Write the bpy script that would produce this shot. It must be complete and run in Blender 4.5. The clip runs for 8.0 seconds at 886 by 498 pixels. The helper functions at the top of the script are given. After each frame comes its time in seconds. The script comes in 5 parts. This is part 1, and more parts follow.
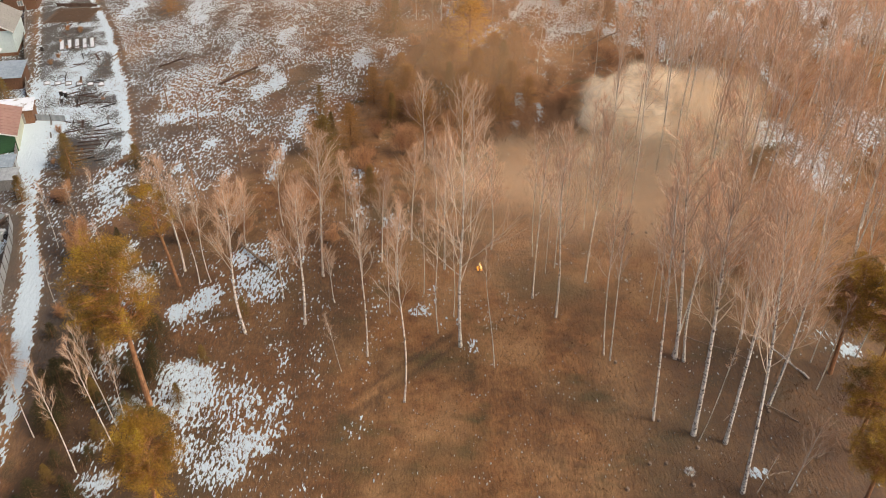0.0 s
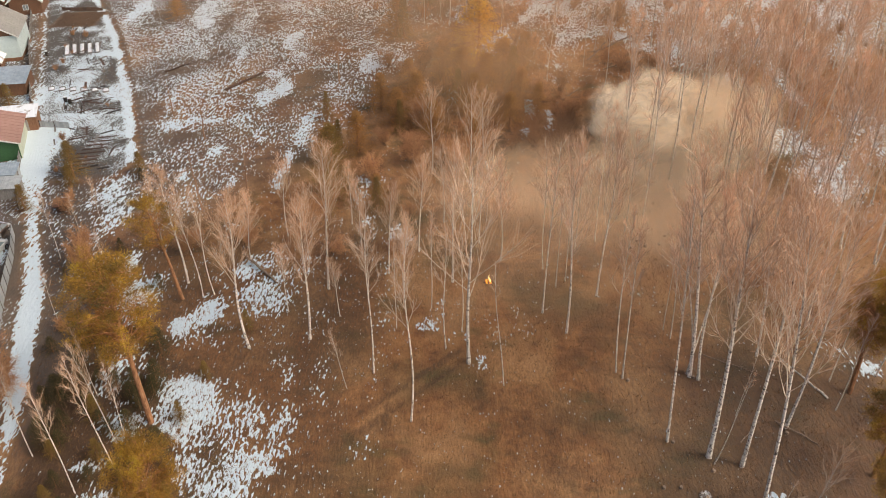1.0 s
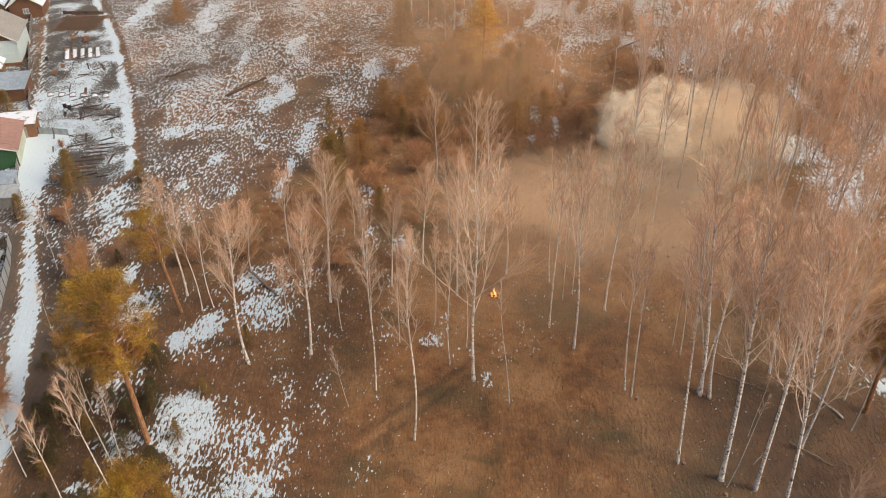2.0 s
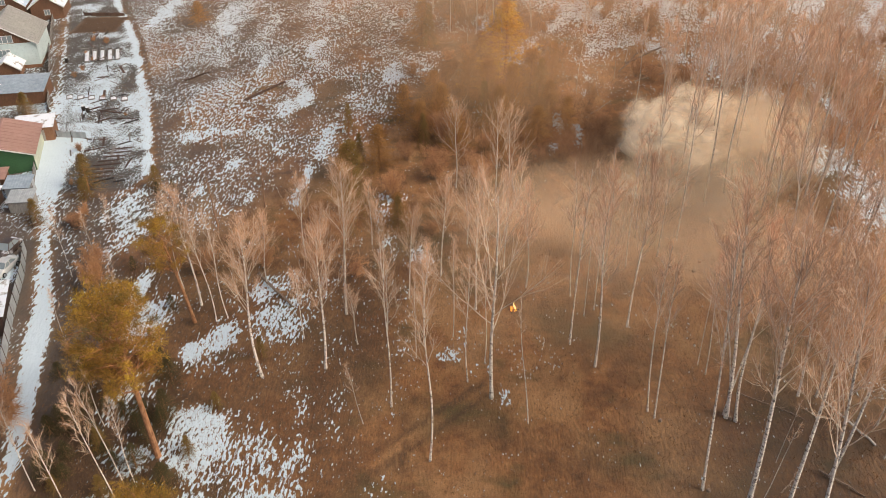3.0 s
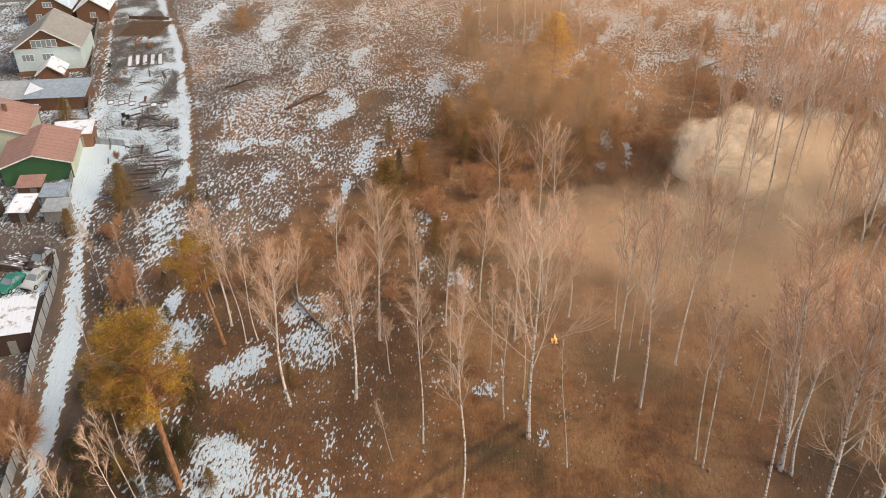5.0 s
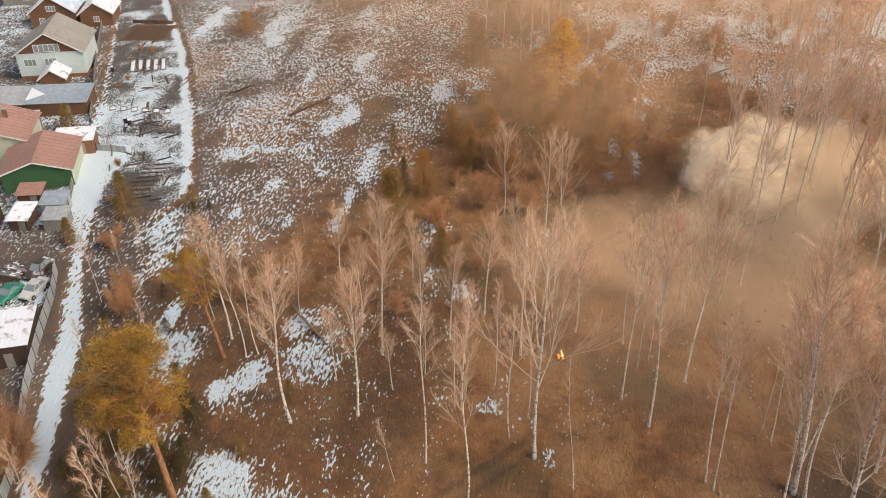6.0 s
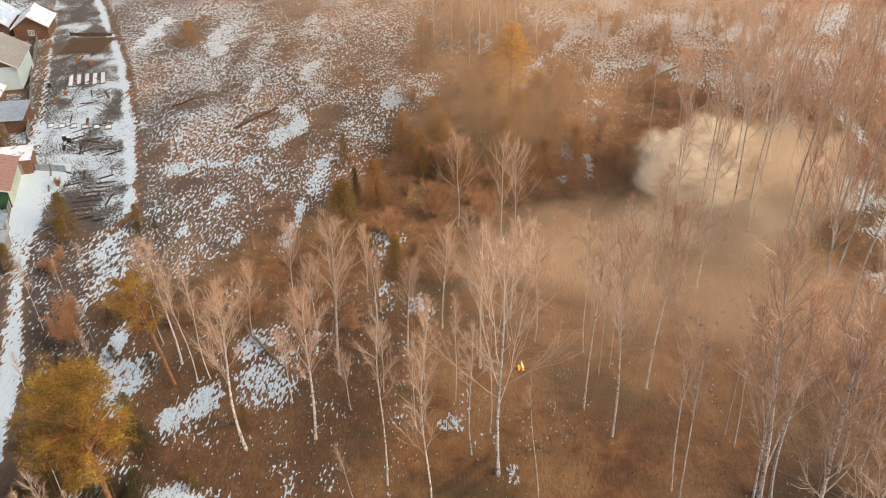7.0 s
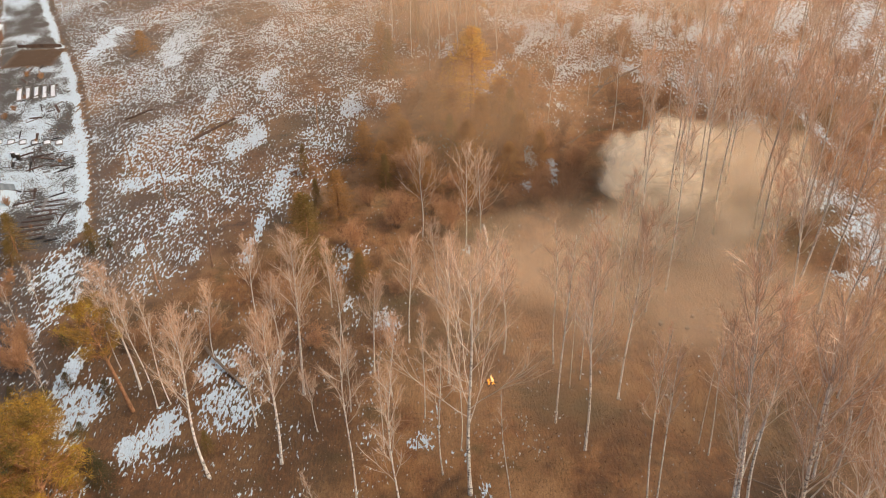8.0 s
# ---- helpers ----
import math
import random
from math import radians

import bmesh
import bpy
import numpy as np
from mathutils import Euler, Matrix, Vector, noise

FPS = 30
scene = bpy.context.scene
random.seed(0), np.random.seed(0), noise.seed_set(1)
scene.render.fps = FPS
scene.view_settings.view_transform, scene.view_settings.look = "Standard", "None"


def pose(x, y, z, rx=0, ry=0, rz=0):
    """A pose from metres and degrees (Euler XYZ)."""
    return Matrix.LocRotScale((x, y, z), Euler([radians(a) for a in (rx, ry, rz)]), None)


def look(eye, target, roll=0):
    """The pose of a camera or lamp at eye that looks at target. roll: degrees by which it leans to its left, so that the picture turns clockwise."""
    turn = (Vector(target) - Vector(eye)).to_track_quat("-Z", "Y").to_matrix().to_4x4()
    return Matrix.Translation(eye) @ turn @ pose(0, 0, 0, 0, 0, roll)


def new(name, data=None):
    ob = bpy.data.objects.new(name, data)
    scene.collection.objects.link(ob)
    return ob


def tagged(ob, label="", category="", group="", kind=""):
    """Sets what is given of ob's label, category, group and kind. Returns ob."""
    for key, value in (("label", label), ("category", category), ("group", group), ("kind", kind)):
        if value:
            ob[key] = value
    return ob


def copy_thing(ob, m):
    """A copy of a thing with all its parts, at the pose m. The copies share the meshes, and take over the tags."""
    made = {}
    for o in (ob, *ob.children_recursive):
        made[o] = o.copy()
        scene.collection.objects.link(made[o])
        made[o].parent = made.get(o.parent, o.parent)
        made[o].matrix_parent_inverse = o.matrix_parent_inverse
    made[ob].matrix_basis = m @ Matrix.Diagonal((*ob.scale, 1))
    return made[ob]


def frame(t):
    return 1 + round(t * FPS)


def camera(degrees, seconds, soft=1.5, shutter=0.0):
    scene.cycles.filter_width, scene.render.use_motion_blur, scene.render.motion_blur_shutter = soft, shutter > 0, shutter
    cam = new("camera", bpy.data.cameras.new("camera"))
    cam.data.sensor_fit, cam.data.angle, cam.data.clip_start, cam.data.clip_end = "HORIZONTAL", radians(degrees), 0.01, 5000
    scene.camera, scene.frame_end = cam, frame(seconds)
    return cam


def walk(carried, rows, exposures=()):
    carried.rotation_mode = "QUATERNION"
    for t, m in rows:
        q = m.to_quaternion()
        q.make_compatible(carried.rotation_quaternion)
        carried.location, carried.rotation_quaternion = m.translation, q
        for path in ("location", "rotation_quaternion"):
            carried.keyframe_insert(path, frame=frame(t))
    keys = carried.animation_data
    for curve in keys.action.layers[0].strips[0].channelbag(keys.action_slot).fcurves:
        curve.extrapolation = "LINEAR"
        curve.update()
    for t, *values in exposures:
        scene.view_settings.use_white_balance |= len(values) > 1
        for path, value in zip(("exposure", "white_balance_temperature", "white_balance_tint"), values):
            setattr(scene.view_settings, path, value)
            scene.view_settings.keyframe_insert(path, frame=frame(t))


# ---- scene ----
cam = camera(54.7, 8.0, soft=0.9)
METRES, EYE, TILT, LEAN, TURN = 20.0, 61.5, 0.0, 0.0, 0.0
ROWS = [
    (0.0, 0.0, 0.0, 0.0, 0.1, -34.39, -0.14),
    (0.5, -0.0016, 0.0658, 0.0008, 0.43, -34.4, -0.06),
    (1.0, -0.0017, 0.1314, 0.0001, 0.61, -34.4, 0.05),
    (1.5, -0.0028, 0.1974, -0.0002, 0.77, -34.41, 0.13),
    (3.0, -0.0026, 0.3956, -0.0052, 2.34, -34.44, 0.33),
    (3.5, -0.0027, 0.4612, -0.0073, 4.56, -34.42, 0.38),
    (4.0, -0.0021, 0.5241, -0.0068, 4.9, -34.42, 0.45),
    (4.5, -0.003, 0.5864, -0.0073, 5.15, -34.41, 0.52),
    (6.0, -0.0062, 0.7624, -0.0122, 6.0, -34.3, 0.62),
    (6.5, -0.0056, 0.8208, -0.0127, 4.36, -34.29, 0.69),
    (7.0, -0.0029, 0.8789, -0.0123, 2.4, -34.31, 0.77),
    (7.5, -0.0001, 0.9381, -0.0128, 0.79, -34.34, 0.81),
    (8.0, 0.0033, 0.9994, -0.0157, -0.39, -34.33, 0.88),
]
walk(cam, [(t, pose(0, 0, EYE, TILT, LEAN, TURN) @ pose(METRES * x, METRES * y, METRES * z, 90 + pitch, roll, yaw)) for t, x, y, z, yaw, pitch, roll in ROWS],
     exposures=[(0.0, -0.75, 6720, 7), (8.0, -0.72, 6720, 7)])

scene.cycles.transparent_max_bounces = 40

# ---- light ----
SUN_SIDE, SUN_HEIGHT = 112.0, 42.0          # degrees to the right of ahead, degrees up
world = bpy.data.worlds.new("sky")
scene.world = world
world.use_nodes = True
sky = world.node_tree.nodes.new("ShaderNodeTexSky")
sky.sky_type, sky.sun_disc = "NISHITA", False
sky.sun_elevation, sky.sun_rotation = radians(SUN_HEIGHT), radians(SUN_SIDE)
sky.air_density, sky.dust_density, sky.ozone_density = 0.7, 6.0, 0.5
background = world.node_tree.nodes["Background"]
background.inputs["Strength"].default_value = 0.27
world.node_tree.links.new(sky.outputs[0], background.inputs["Color"])
sun_data = bpy.data.lights.new("sun", "SUN")
sun_data.energy, sun_data.angle, sun_data.color = 1.5, radians(18.0), (1.0, 0.92, 0.80)
sun = new("sun", sun_data)
s_a, s_e = radians(SUN_SIDE), radians(SUN_HEIGHT)
sun.matrix_world = look((300 * math.sin(s_a) * math.cos(s_e), 300 * math.cos(s_a) * math.cos(s_e), 300 * math.sin(s_e)), (0, 0, 0))


# ---- materials ----
def node(tree, kind, **values):
    n = tree.nodes.new(kind)
    for key, value in values.items():
        n.inputs[key].default_value = value
    return n


def ramp(tree, source, stops):
    n = tree.nodes.new("ShaderNodeValToRGB")
    band = n.color_ramp
    while len(band.elements) < len(stops):
        band.elements.new(0.5)
    for e, (at, col) in zip(band.elements, stops):
        e.position, e.color = at, (*col, 1)
    tree.links.new(source, n.inputs[0])
    return n.outputs[0]


def mix(tree, factor, a, b, blend="MIX"):
    n = tree.nodes.new("ShaderNodeMix")
    n.data_type, n.blend_type = "RGBA", blend
    for socket, value in ((n.inputs[0], factor), (n.inputs[6], a), (n.inputs[7], b)):
        if hasattr(value, "links"):
            tree.links.new(value, socket)
        elif isinstance(value, tuple):
            socket.default_value = (*value, 1)
        else:
            socket.default_value = value
    return n.outputs[2]


def maths(tree, op, a, b=0.0, clamp=False):
    n = tree.nodes.new("ShaderNodeMath")
    n.operation, n.use_clamp = op, clamp
    for socket, value in ((n.inputs[0], a), (n.inputs[1], b)):
        if hasattr(value, "links"):
            tree.links.new(value, socket)
        else:
            socket.default_value = value
    return n.outputs[0]


def noise_of(tree, coords, scale, detail=4.0, rough=0.6, stretch=(1, 1, 1)):
    m = tree.nodes.new("ShaderNodeMapping")
    m.inputs["Scale"].default_value = stretch
    tree.links.new(coords, m.inputs["Vector"])
    n = node(tree, "ShaderNodeTexNoise", Scale=scale, Detail=detail, Roughness=rough)
    tree.links.new(m.outputs[0], n.inputs["Vector"])
    return n.outputs["Fac"]


def surface(name, stops, scale=3.0, rough=0.85, bump=0.3, depth=0.02, metal=0.0, stretch=(1, 1, 1), vary=0.25, island=False, big=0.25, snow=0.0):
    """A rough procedural surface: grain by a colour ramp, large blotches, a shift of tone from piece to piece, and thin snow lying on it."""
    m = bpy.data.materials.new(name)
    m.use_nodes = True
    tree = m.node_tree
    bsdf = tree.nodes["Principled BSDF"]
    coords = tree.nodes.new("ShaderNodeTexCoord").outputs["Object"]
    grain = noise_of(tree, coords, scale, 5.0, 0.65, stretch)
    col = ramp(tree, grain, stops)
    blotch = noise_of(tree, coords, scale * 0.17, 3.0, 0.5)
    tone = maths(tree, "MULTIPLY_ADD", blotch, big * 2)
    tree.nodes[-1].inputs[2].default_value = 1.0 - big
    if island:
        chance = tree.nodes.new("ShaderNodeNewGeometry").outputs["Random Per Island"]
    else:
        chance = tree.nodes.new("ShaderNodeObjectInfo").outputs["Random"]
    shift = maths(tree, "MULTIPLY_ADD", chance, vary * 2)
    tree.nodes[-1].inputs[2].default_value = 1.0 - vary
    grey = tree.nodes.new("ShaderNodeCombineColor")
    both = maths(tree, "MULTIPLY", tone, shift)
    for i in range(3):
        tree.links.new(both, grey.inputs[i])
    col = mix(tree, 1.0, col, grey.outputs[0], "MULTIPLY")
    if snow:
        white = noise_of(tree, coords, 0.9, 5.0, 0.6)
        lying = maths(tree, "MULTIPLY", maths(tree, "SUBTRACT", white, 1.0 - snow), 9.0, True)
        col = mix(tree, lying, col, (0.80, 0.83, 0.88))
    tree.links.new(col, bsdf.inputs["Base Color"])
    bsdf.inputs["Roughness"].default_value = rough
    bsdf.inputs["Metallic"].default_value = metal
    if bump:
        b = node(tree, "ShaderNodeBump", Strength=bump, Distance=depth)
        tree.links.new(grain, b.inputs["Height"])
        tree.links.new(b.outputs[0], bsdf.inputs["Normal"])
    return m


BARK = surface("birch_bark", [(0.35, (0.06, 0.05, 0.04)), (0.43, (0.38, 0.33, 0.28)), (0.49, (0.74, 0.68, 0.60)), (0.75, (0.90, 0.86, 0.79))], 4.5, 0.8, 0.3, stretch=(1, 1, 1.3), vary=0.15)
BOUGH = surface("birch_bough", [(0.3, (0.44, 0.33, 0.25)), (0.5, (0.66, 0.55, 0.44)), (0.75, (0.82, 0.74, 0.65))], 2.5, 0.85, 0.2, vary=0.15)
TWIG = surface("birch_twig", [(0.3, (0.60, 0.34, 0.20)), (0.7, (0.80, 0.53, 0.35))], 0.6, 0.9, 0.0, vary=0.2)
BUSH_TWIG = surface("bush_twig", [(0.3, (0.40, 0.19, 0.085)), (0.7, (0.58, 0.32, 0.16))], 0.6, 0.9, 0.0, vary=0.3)
BUSH_STEM = surface("bush_stem", [(0.3, (0.20, 0.10, 0.055)), (0.7, (0.40, 0.24, 0.15))], 2.0, 0.9, 0.2, vary=0.3)
PINE_BARK = surface("pine_bark", [(0.3, (0.14, 0.06, 0.03)), (0.5, (0.36, 0.17, 0.08)), (0.75, (0.52, 0.29, 0.155))], 4.0, 0.9, 0.6, stretch=(1, 1, 0.4))
NEEDLE = surface("pine_needles", [(0.34, (0.10, 0.085, 0.014)), (0.45, (0.28, 0.15, 0.020)), (0.55, (0.43, 0.235, 0.025)), (0.66, (0.50, 0.355, 0.030))], 0.26, 0.75, 0.0, island=True, vary=0.5)
# browned needles, their colour also darkened for shade inside the pine crown
BROWN_NEEDLE = surface("brown_needles", [(0.36, (0.14, 0.062, 0.016)), (0.64, (0.46, 0.19, 0.036))], 0.4, 0.8, 0.0, island=True, vary=0.45)
GOLD_NEEDLE = surface("golden_needles", [(0.34, (0.50, 0.24, 0.03)), (0.5, (0.72, 0.38, 0.035)), (0.66, (0.82, 0.52, 0.05))], 0.4, 0.75, 0.0, island=True, vary=0.3)
SPRUCE = surface("spruce_needles", [(0.3, (0.12, 0.075, 0.018)), (0.7, (0.30, 0.18, 0.035))], 0.5, 0.8, 0.0, island=True, vary=0.3)
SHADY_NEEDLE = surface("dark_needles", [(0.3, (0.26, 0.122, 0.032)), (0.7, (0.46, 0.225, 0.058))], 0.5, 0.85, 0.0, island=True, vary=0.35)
SAPLING_NEEDLE = surface("olive_needles", [(0.3, (0.035, 0.032, 0.010)), (0.7, (0.11, 0.085, 0.024))], 0.5, 0.85, 0.0, island=True, vary=0.4)
GRASS = surface("dry_grass", [(0.3, (0.16, 0.085, 0.04)), (0.7, (0.34, 0.20, 0.10))], 0.3, 0.9, 0.0, island=True, vary=0.35)
DEADWOOD = surface("dead_wood", [(0.3, (0.10, 0.06, 0.04)), (0.6, (0.36, 0.27, 0.20)), (0.8, (0.52, 0.43, 0.35))], 3.0, 0.9, 0.4, stretch=(3, 3, 1))
CHAR = surface("charred_wood", [(0.3, (0.012, 0.010, 0.009)), (0.8, (0.05, 0.04, 0.035))], 6.0, 0.9, 0.5)
SNOW = surface("snow", [(0.3, (0.74, 0.77, 0.82)), (0.7, (0.86, 0.88, 0.91))], 1.2, 0.7, 0.4, 0.05, vary=0.04, big=0.06)
FROST = surface("old_snow", [(0.3, (0.50, 0.45, 0.38)), (0.7, (0.76, 0.72, 0.66))], 1.2, 0.8, 0.2, vary=0.04, big=0.1)
WHITE_WALL = surface("white_plaster", [(0.3, (0.47, 0.56, 0.56)), (0.7, (0.57, 0.66, 0.65))], 2.0, 0.85, 0.1, vary=0.04, big=0.08)
GREEN_WALL = surface("green_siding", [(0.3, (0.035, 0.10, 0.04)), (0.7, (0.06, 0.16, 0.07))], 2.0, 0.6, 0.1, stretch=(1, 1, 6))
PALE_WALL = surface("pale_siding", [(0.3, (0.42, 0.46, 0.36)), (0.7, (0.60, 0.62, 0.50))], 2.0, 0.75, 0.1, stretch=(1, 1, 6))
BROWN_WOOD = surface("brown_boards", [(0.3, (0.11, 0.05, 0.028)), (0.7, (0.24, 0.12, 0.065))], 2.5, 0.8, 0.4, stretch=(6, 6, 0.5))
DARK_WOOD = surface("dark_boards", [(0.3, (0.045, 0.025, 0.018)), (0.7, (0.12, 0.07, 0.05))], 2.5, 0.85, 0.4, stretch=(6, 6, 0.5))
GREY_WOOD = surface("grey_boards", [(0.3, (0.14, 0.13, 0.12)), (0.7, (0.32, 0.30, 0.28))], 2.5, 0.85, 0.4, stretch=(6, 6, 0.5))
TAN_ROOF = surface("tan_roof_sheet", [(0.3, (0.29, 0.275, 0.245)), (0.7, (0.39, 0.37, 0.335))], 1.5, 0.55, 0.1, vary=0.05, big=0.12)
RED_ROOF = surface("red_roof_sheet", [(0.3, (0.33, 0.185, 0.145)), (0.7, (0.41, 0.245, 0.20))], 1.5, 0.5, 0.1, vary=0.06, big=0.12)
BLUE_ROOF = surface("blue_grey_roof_sheet", [(0.3, (0.24, 0.29, 0.34)), (0.7, (0.38, 0.44, 0.49))], 1.5, 0.45, 0.1, vary=0.06, snow=0.34)
PALE_ROOF = surface("pale_blue_roof_sheet", [(0.3, (0.46, 0.55, 0.66)), (0.7, (0.62, 0.70, 0.80))], 1.5, 0.5, 0.1, vary=0.06, snow=0.45)
SNOW_ROOF = surface("snowy_roof_sheet", [(0.3, (0.30, 0.27, 0.25)), (0.7, (0.42, 0.38, 0.35))], 1.5, 0.7, 0.2, vary=0.06, snow=0.66)
SHEET = surface("grey_metal_sheet", [(0.3, (0.28, 0.30, 0.31)), (0.7, (0.42, 0.44, 0.45))], 1.5, 0.5, 0.1, vary=0.12)
TRIM = surface("white_trim", [(0.3, (0.70, 0.69, 0.66)), (0.7, (0.80, 0.79, 0.76))], 3.0, 0.6, 0.0, vary=0.04, big=0.05)
RUBBER = surface("rubber", [(0.3, (0.015, 0.015, 0.016)), (0.7, (0.04, 0.04, 0.042))], 8.0, 0.85, 0.2)
RIM = surface("wheel_rim", [(0.3, (0.40, 0.41, 0.42)), (0.7, (0.58, 0.59, 0.60))], 5.0, 0.35, 0.0, metal=0.8)
GREEN_PAINT = surface("green_car_paint", [(0.3, (0.03, 0.20, 0.14)), (0.7, (0.05, 0.27, 0.19))], 1.0, 0.3, 0.0, vary=0.02, big=0.1)
SILVER_PAINT = surface("silver_car_paint", [(0.3, (0.50, 0.50, 0.49)), (0.7, (0.62, 0.62, 0.61))], 1.0, 0.3, 0.0, vary=0.02, big=0.1)
DARK_PAINT = surface("dark_car_paint", [(0.3, (0.05, 0.035, 0.03)), (0.7, (0.10, 0.065, 0.05))], 1.0, 0.35, 0.0, vary=0.02, snow=0.45)
LAMP_GLASS = surface("lamp_glass", [(0.3, (0.70, 0.68, 0.62)), (0.7, (0.80, 0.78, 0.72))], 5.0, 0.15, 0.0)


def sky_glass():
    m = bpy.data.materials.new("window_glass")
    m.use_nodes = True
    b = m.node_tree.nodes["Principled BSDF"]
    # grey-blue base colour stands in for the sky mirrored in the panes
    b.inputs["Base Color"].default_value = (0.24, 0.28, 0.30, 1)
    b.inputs["Roughness"].default_value = 0.06
    return m


GLASS = sky_glass()


def ground_material():
    """Dead grass, bare or shade-darkened soil and broken snow; the point attribute 'cover' says how much of each lies
    where.
    """
    m = bpy.data.materials.new("ground")
    m.use_nodes = True
    tree = m.node_tree
    bsdf = tree.nodes["Principled BSDF"]
    coords = tree.nodes.new("ShaderNodeTexCoord").outputs["Object"]
    cover = tree.nodes.new("ShaderNodeAttribute")
    cover.attribute_name = "cover"
    split = tree.nodes.new("ShaderNodeSeparateColor")
    tree.links.new(cover.outputs["Color"], split.inputs[0])
    snow, soil, tilled = split.outputs[0], split.outputs[1], split.outputs[2]
    broad = noise_of(tree, coords, 2.9, 3.0, 0.5, (1.3, 0.48, 1))
    small = noise_of(tree, coords, 4.6, 4.0, 0.6, (1.2, 0.6, 1))
    dug = maths(tree, "MULTIPLY", maths(tree, "SUBTRACT", tilled, 0.72), 5.0, True)
    fine = mix(tree, dug, broad, small)
    mid = noise_of(tree, coords, 0.55, 4.0, 0.6)
    wide = noise_of(tree, coords, 0.07, 3.0, 0.55)
    grit = noise_of(tree, coords, 9.0, 3.0, 0.7)
    grass = ramp(tree, mid, [(0.28, (0.13, 0.055, 0.021)), (0.45, (0.26, 0.118, 0.044)), (0.6, (0.34, 0.162, 0.062)), (0.78, (0.42, 0.225, 0.098))])
    grass = mix(tree, maths(tree, "MULTIPLY", maths(tree, "SUBTRACT", wide, 0.47), 5.0, True), grass, (0.15, 0.10, 0.044))
    patch = noise_of(tree, coords, 0.16, 4.0, 0.6)
    grass = mix(tree, maths(tree, "MULTIPLY", maths(tree, "SUBTRACT", patch, 0.52), 5.0, True), grass, (0.15, 0.070, 0.030))
    pale = noise_of(tree, coords, 0.115, 3.0, 0.6, (1, 0.7, 1))
    grass = mix(tree, maths(tree, "MULTIPLY", maths(tree, "SUBTRACT", pale, 0.47), 4.0, True), grass, (0.43, 0.245, 0.112))
    mossy = noise_of(tree, coords, 0.21, 3.0, 0.6, (0.8, 1.1, 1))
    grass = mix(tree, maths(tree, "MULTIPLY", maths(tree, "SUBTRACT", mossy, 0.56), 6.0, True), grass, (0.115, 0.085, 0.032))
    blades = ramp(tree, grit, [(0.3, (0.68, 0.66, 0.64)), (0.7, (1.24, 1.22, 1.2))])
    grass = mix(tree, 1.0, grass, blades, "MULTIPLY")
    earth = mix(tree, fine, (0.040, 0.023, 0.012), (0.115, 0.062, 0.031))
    plot = mix(tree, fine, (0.046, 0.042, 0.038), (0.155, 0.140, 0.125))
    rim = maths(tree, "SUBTRACT", fine, 0.5)
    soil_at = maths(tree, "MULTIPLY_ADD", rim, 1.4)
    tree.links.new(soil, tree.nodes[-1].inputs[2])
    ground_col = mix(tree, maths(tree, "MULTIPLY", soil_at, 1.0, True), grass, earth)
    ground_col = mix(tree, tilled, ground_col, plot)
    # snow lies where the grain tops the bar that its share sets
    blend = maths(tree, "MULTIPLY_ADD", mid, 0.11)
    crisp = maths(tree, "MULTIPLY_ADD", grit, 0.10)
    tree.links.new(maths(tree, "MULTIPLY", fine, 0.79), crisp.node.inputs[2])
    tree.links.new(crisp, blend.node.inputs[2])
    bar = maths(tree, "MULTIPLY_ADD", snow, -0.5)
    tree.nodes[-1].inputs[2].default_value = 0.75
    lying = maths(tree, "MULTIPLY", maths(tree, "SUBTRACT", blend, bar), 24.0, True)
    white = mix(tree, grit, (0.55, 0.665, 0.735), (0.78, 0.875, 0.93))
    col = mix(tree, lying, ground_col, white)
    tree.links.new(col, bsdf.inputs["Base Color"])
    bsdf.inputs["Roughness"].default_value = 0.92
    lumps = maths(tree, "ADD", fine, maths(tree, "MULTIPLY", grit, 0.4))
    lumps = maths(tree, "ADD", lumps, maths(tree, "MULTIPLY", lying, 0.25))
    b = node(tree, "ShaderNodeBump", Strength=0.7, Distance=0.22)
    tree.links.new(lumps, b.inputs["Height"])
    tree.links.new(b.outputs[0], bsdf.inputs["Normal"])
    return m


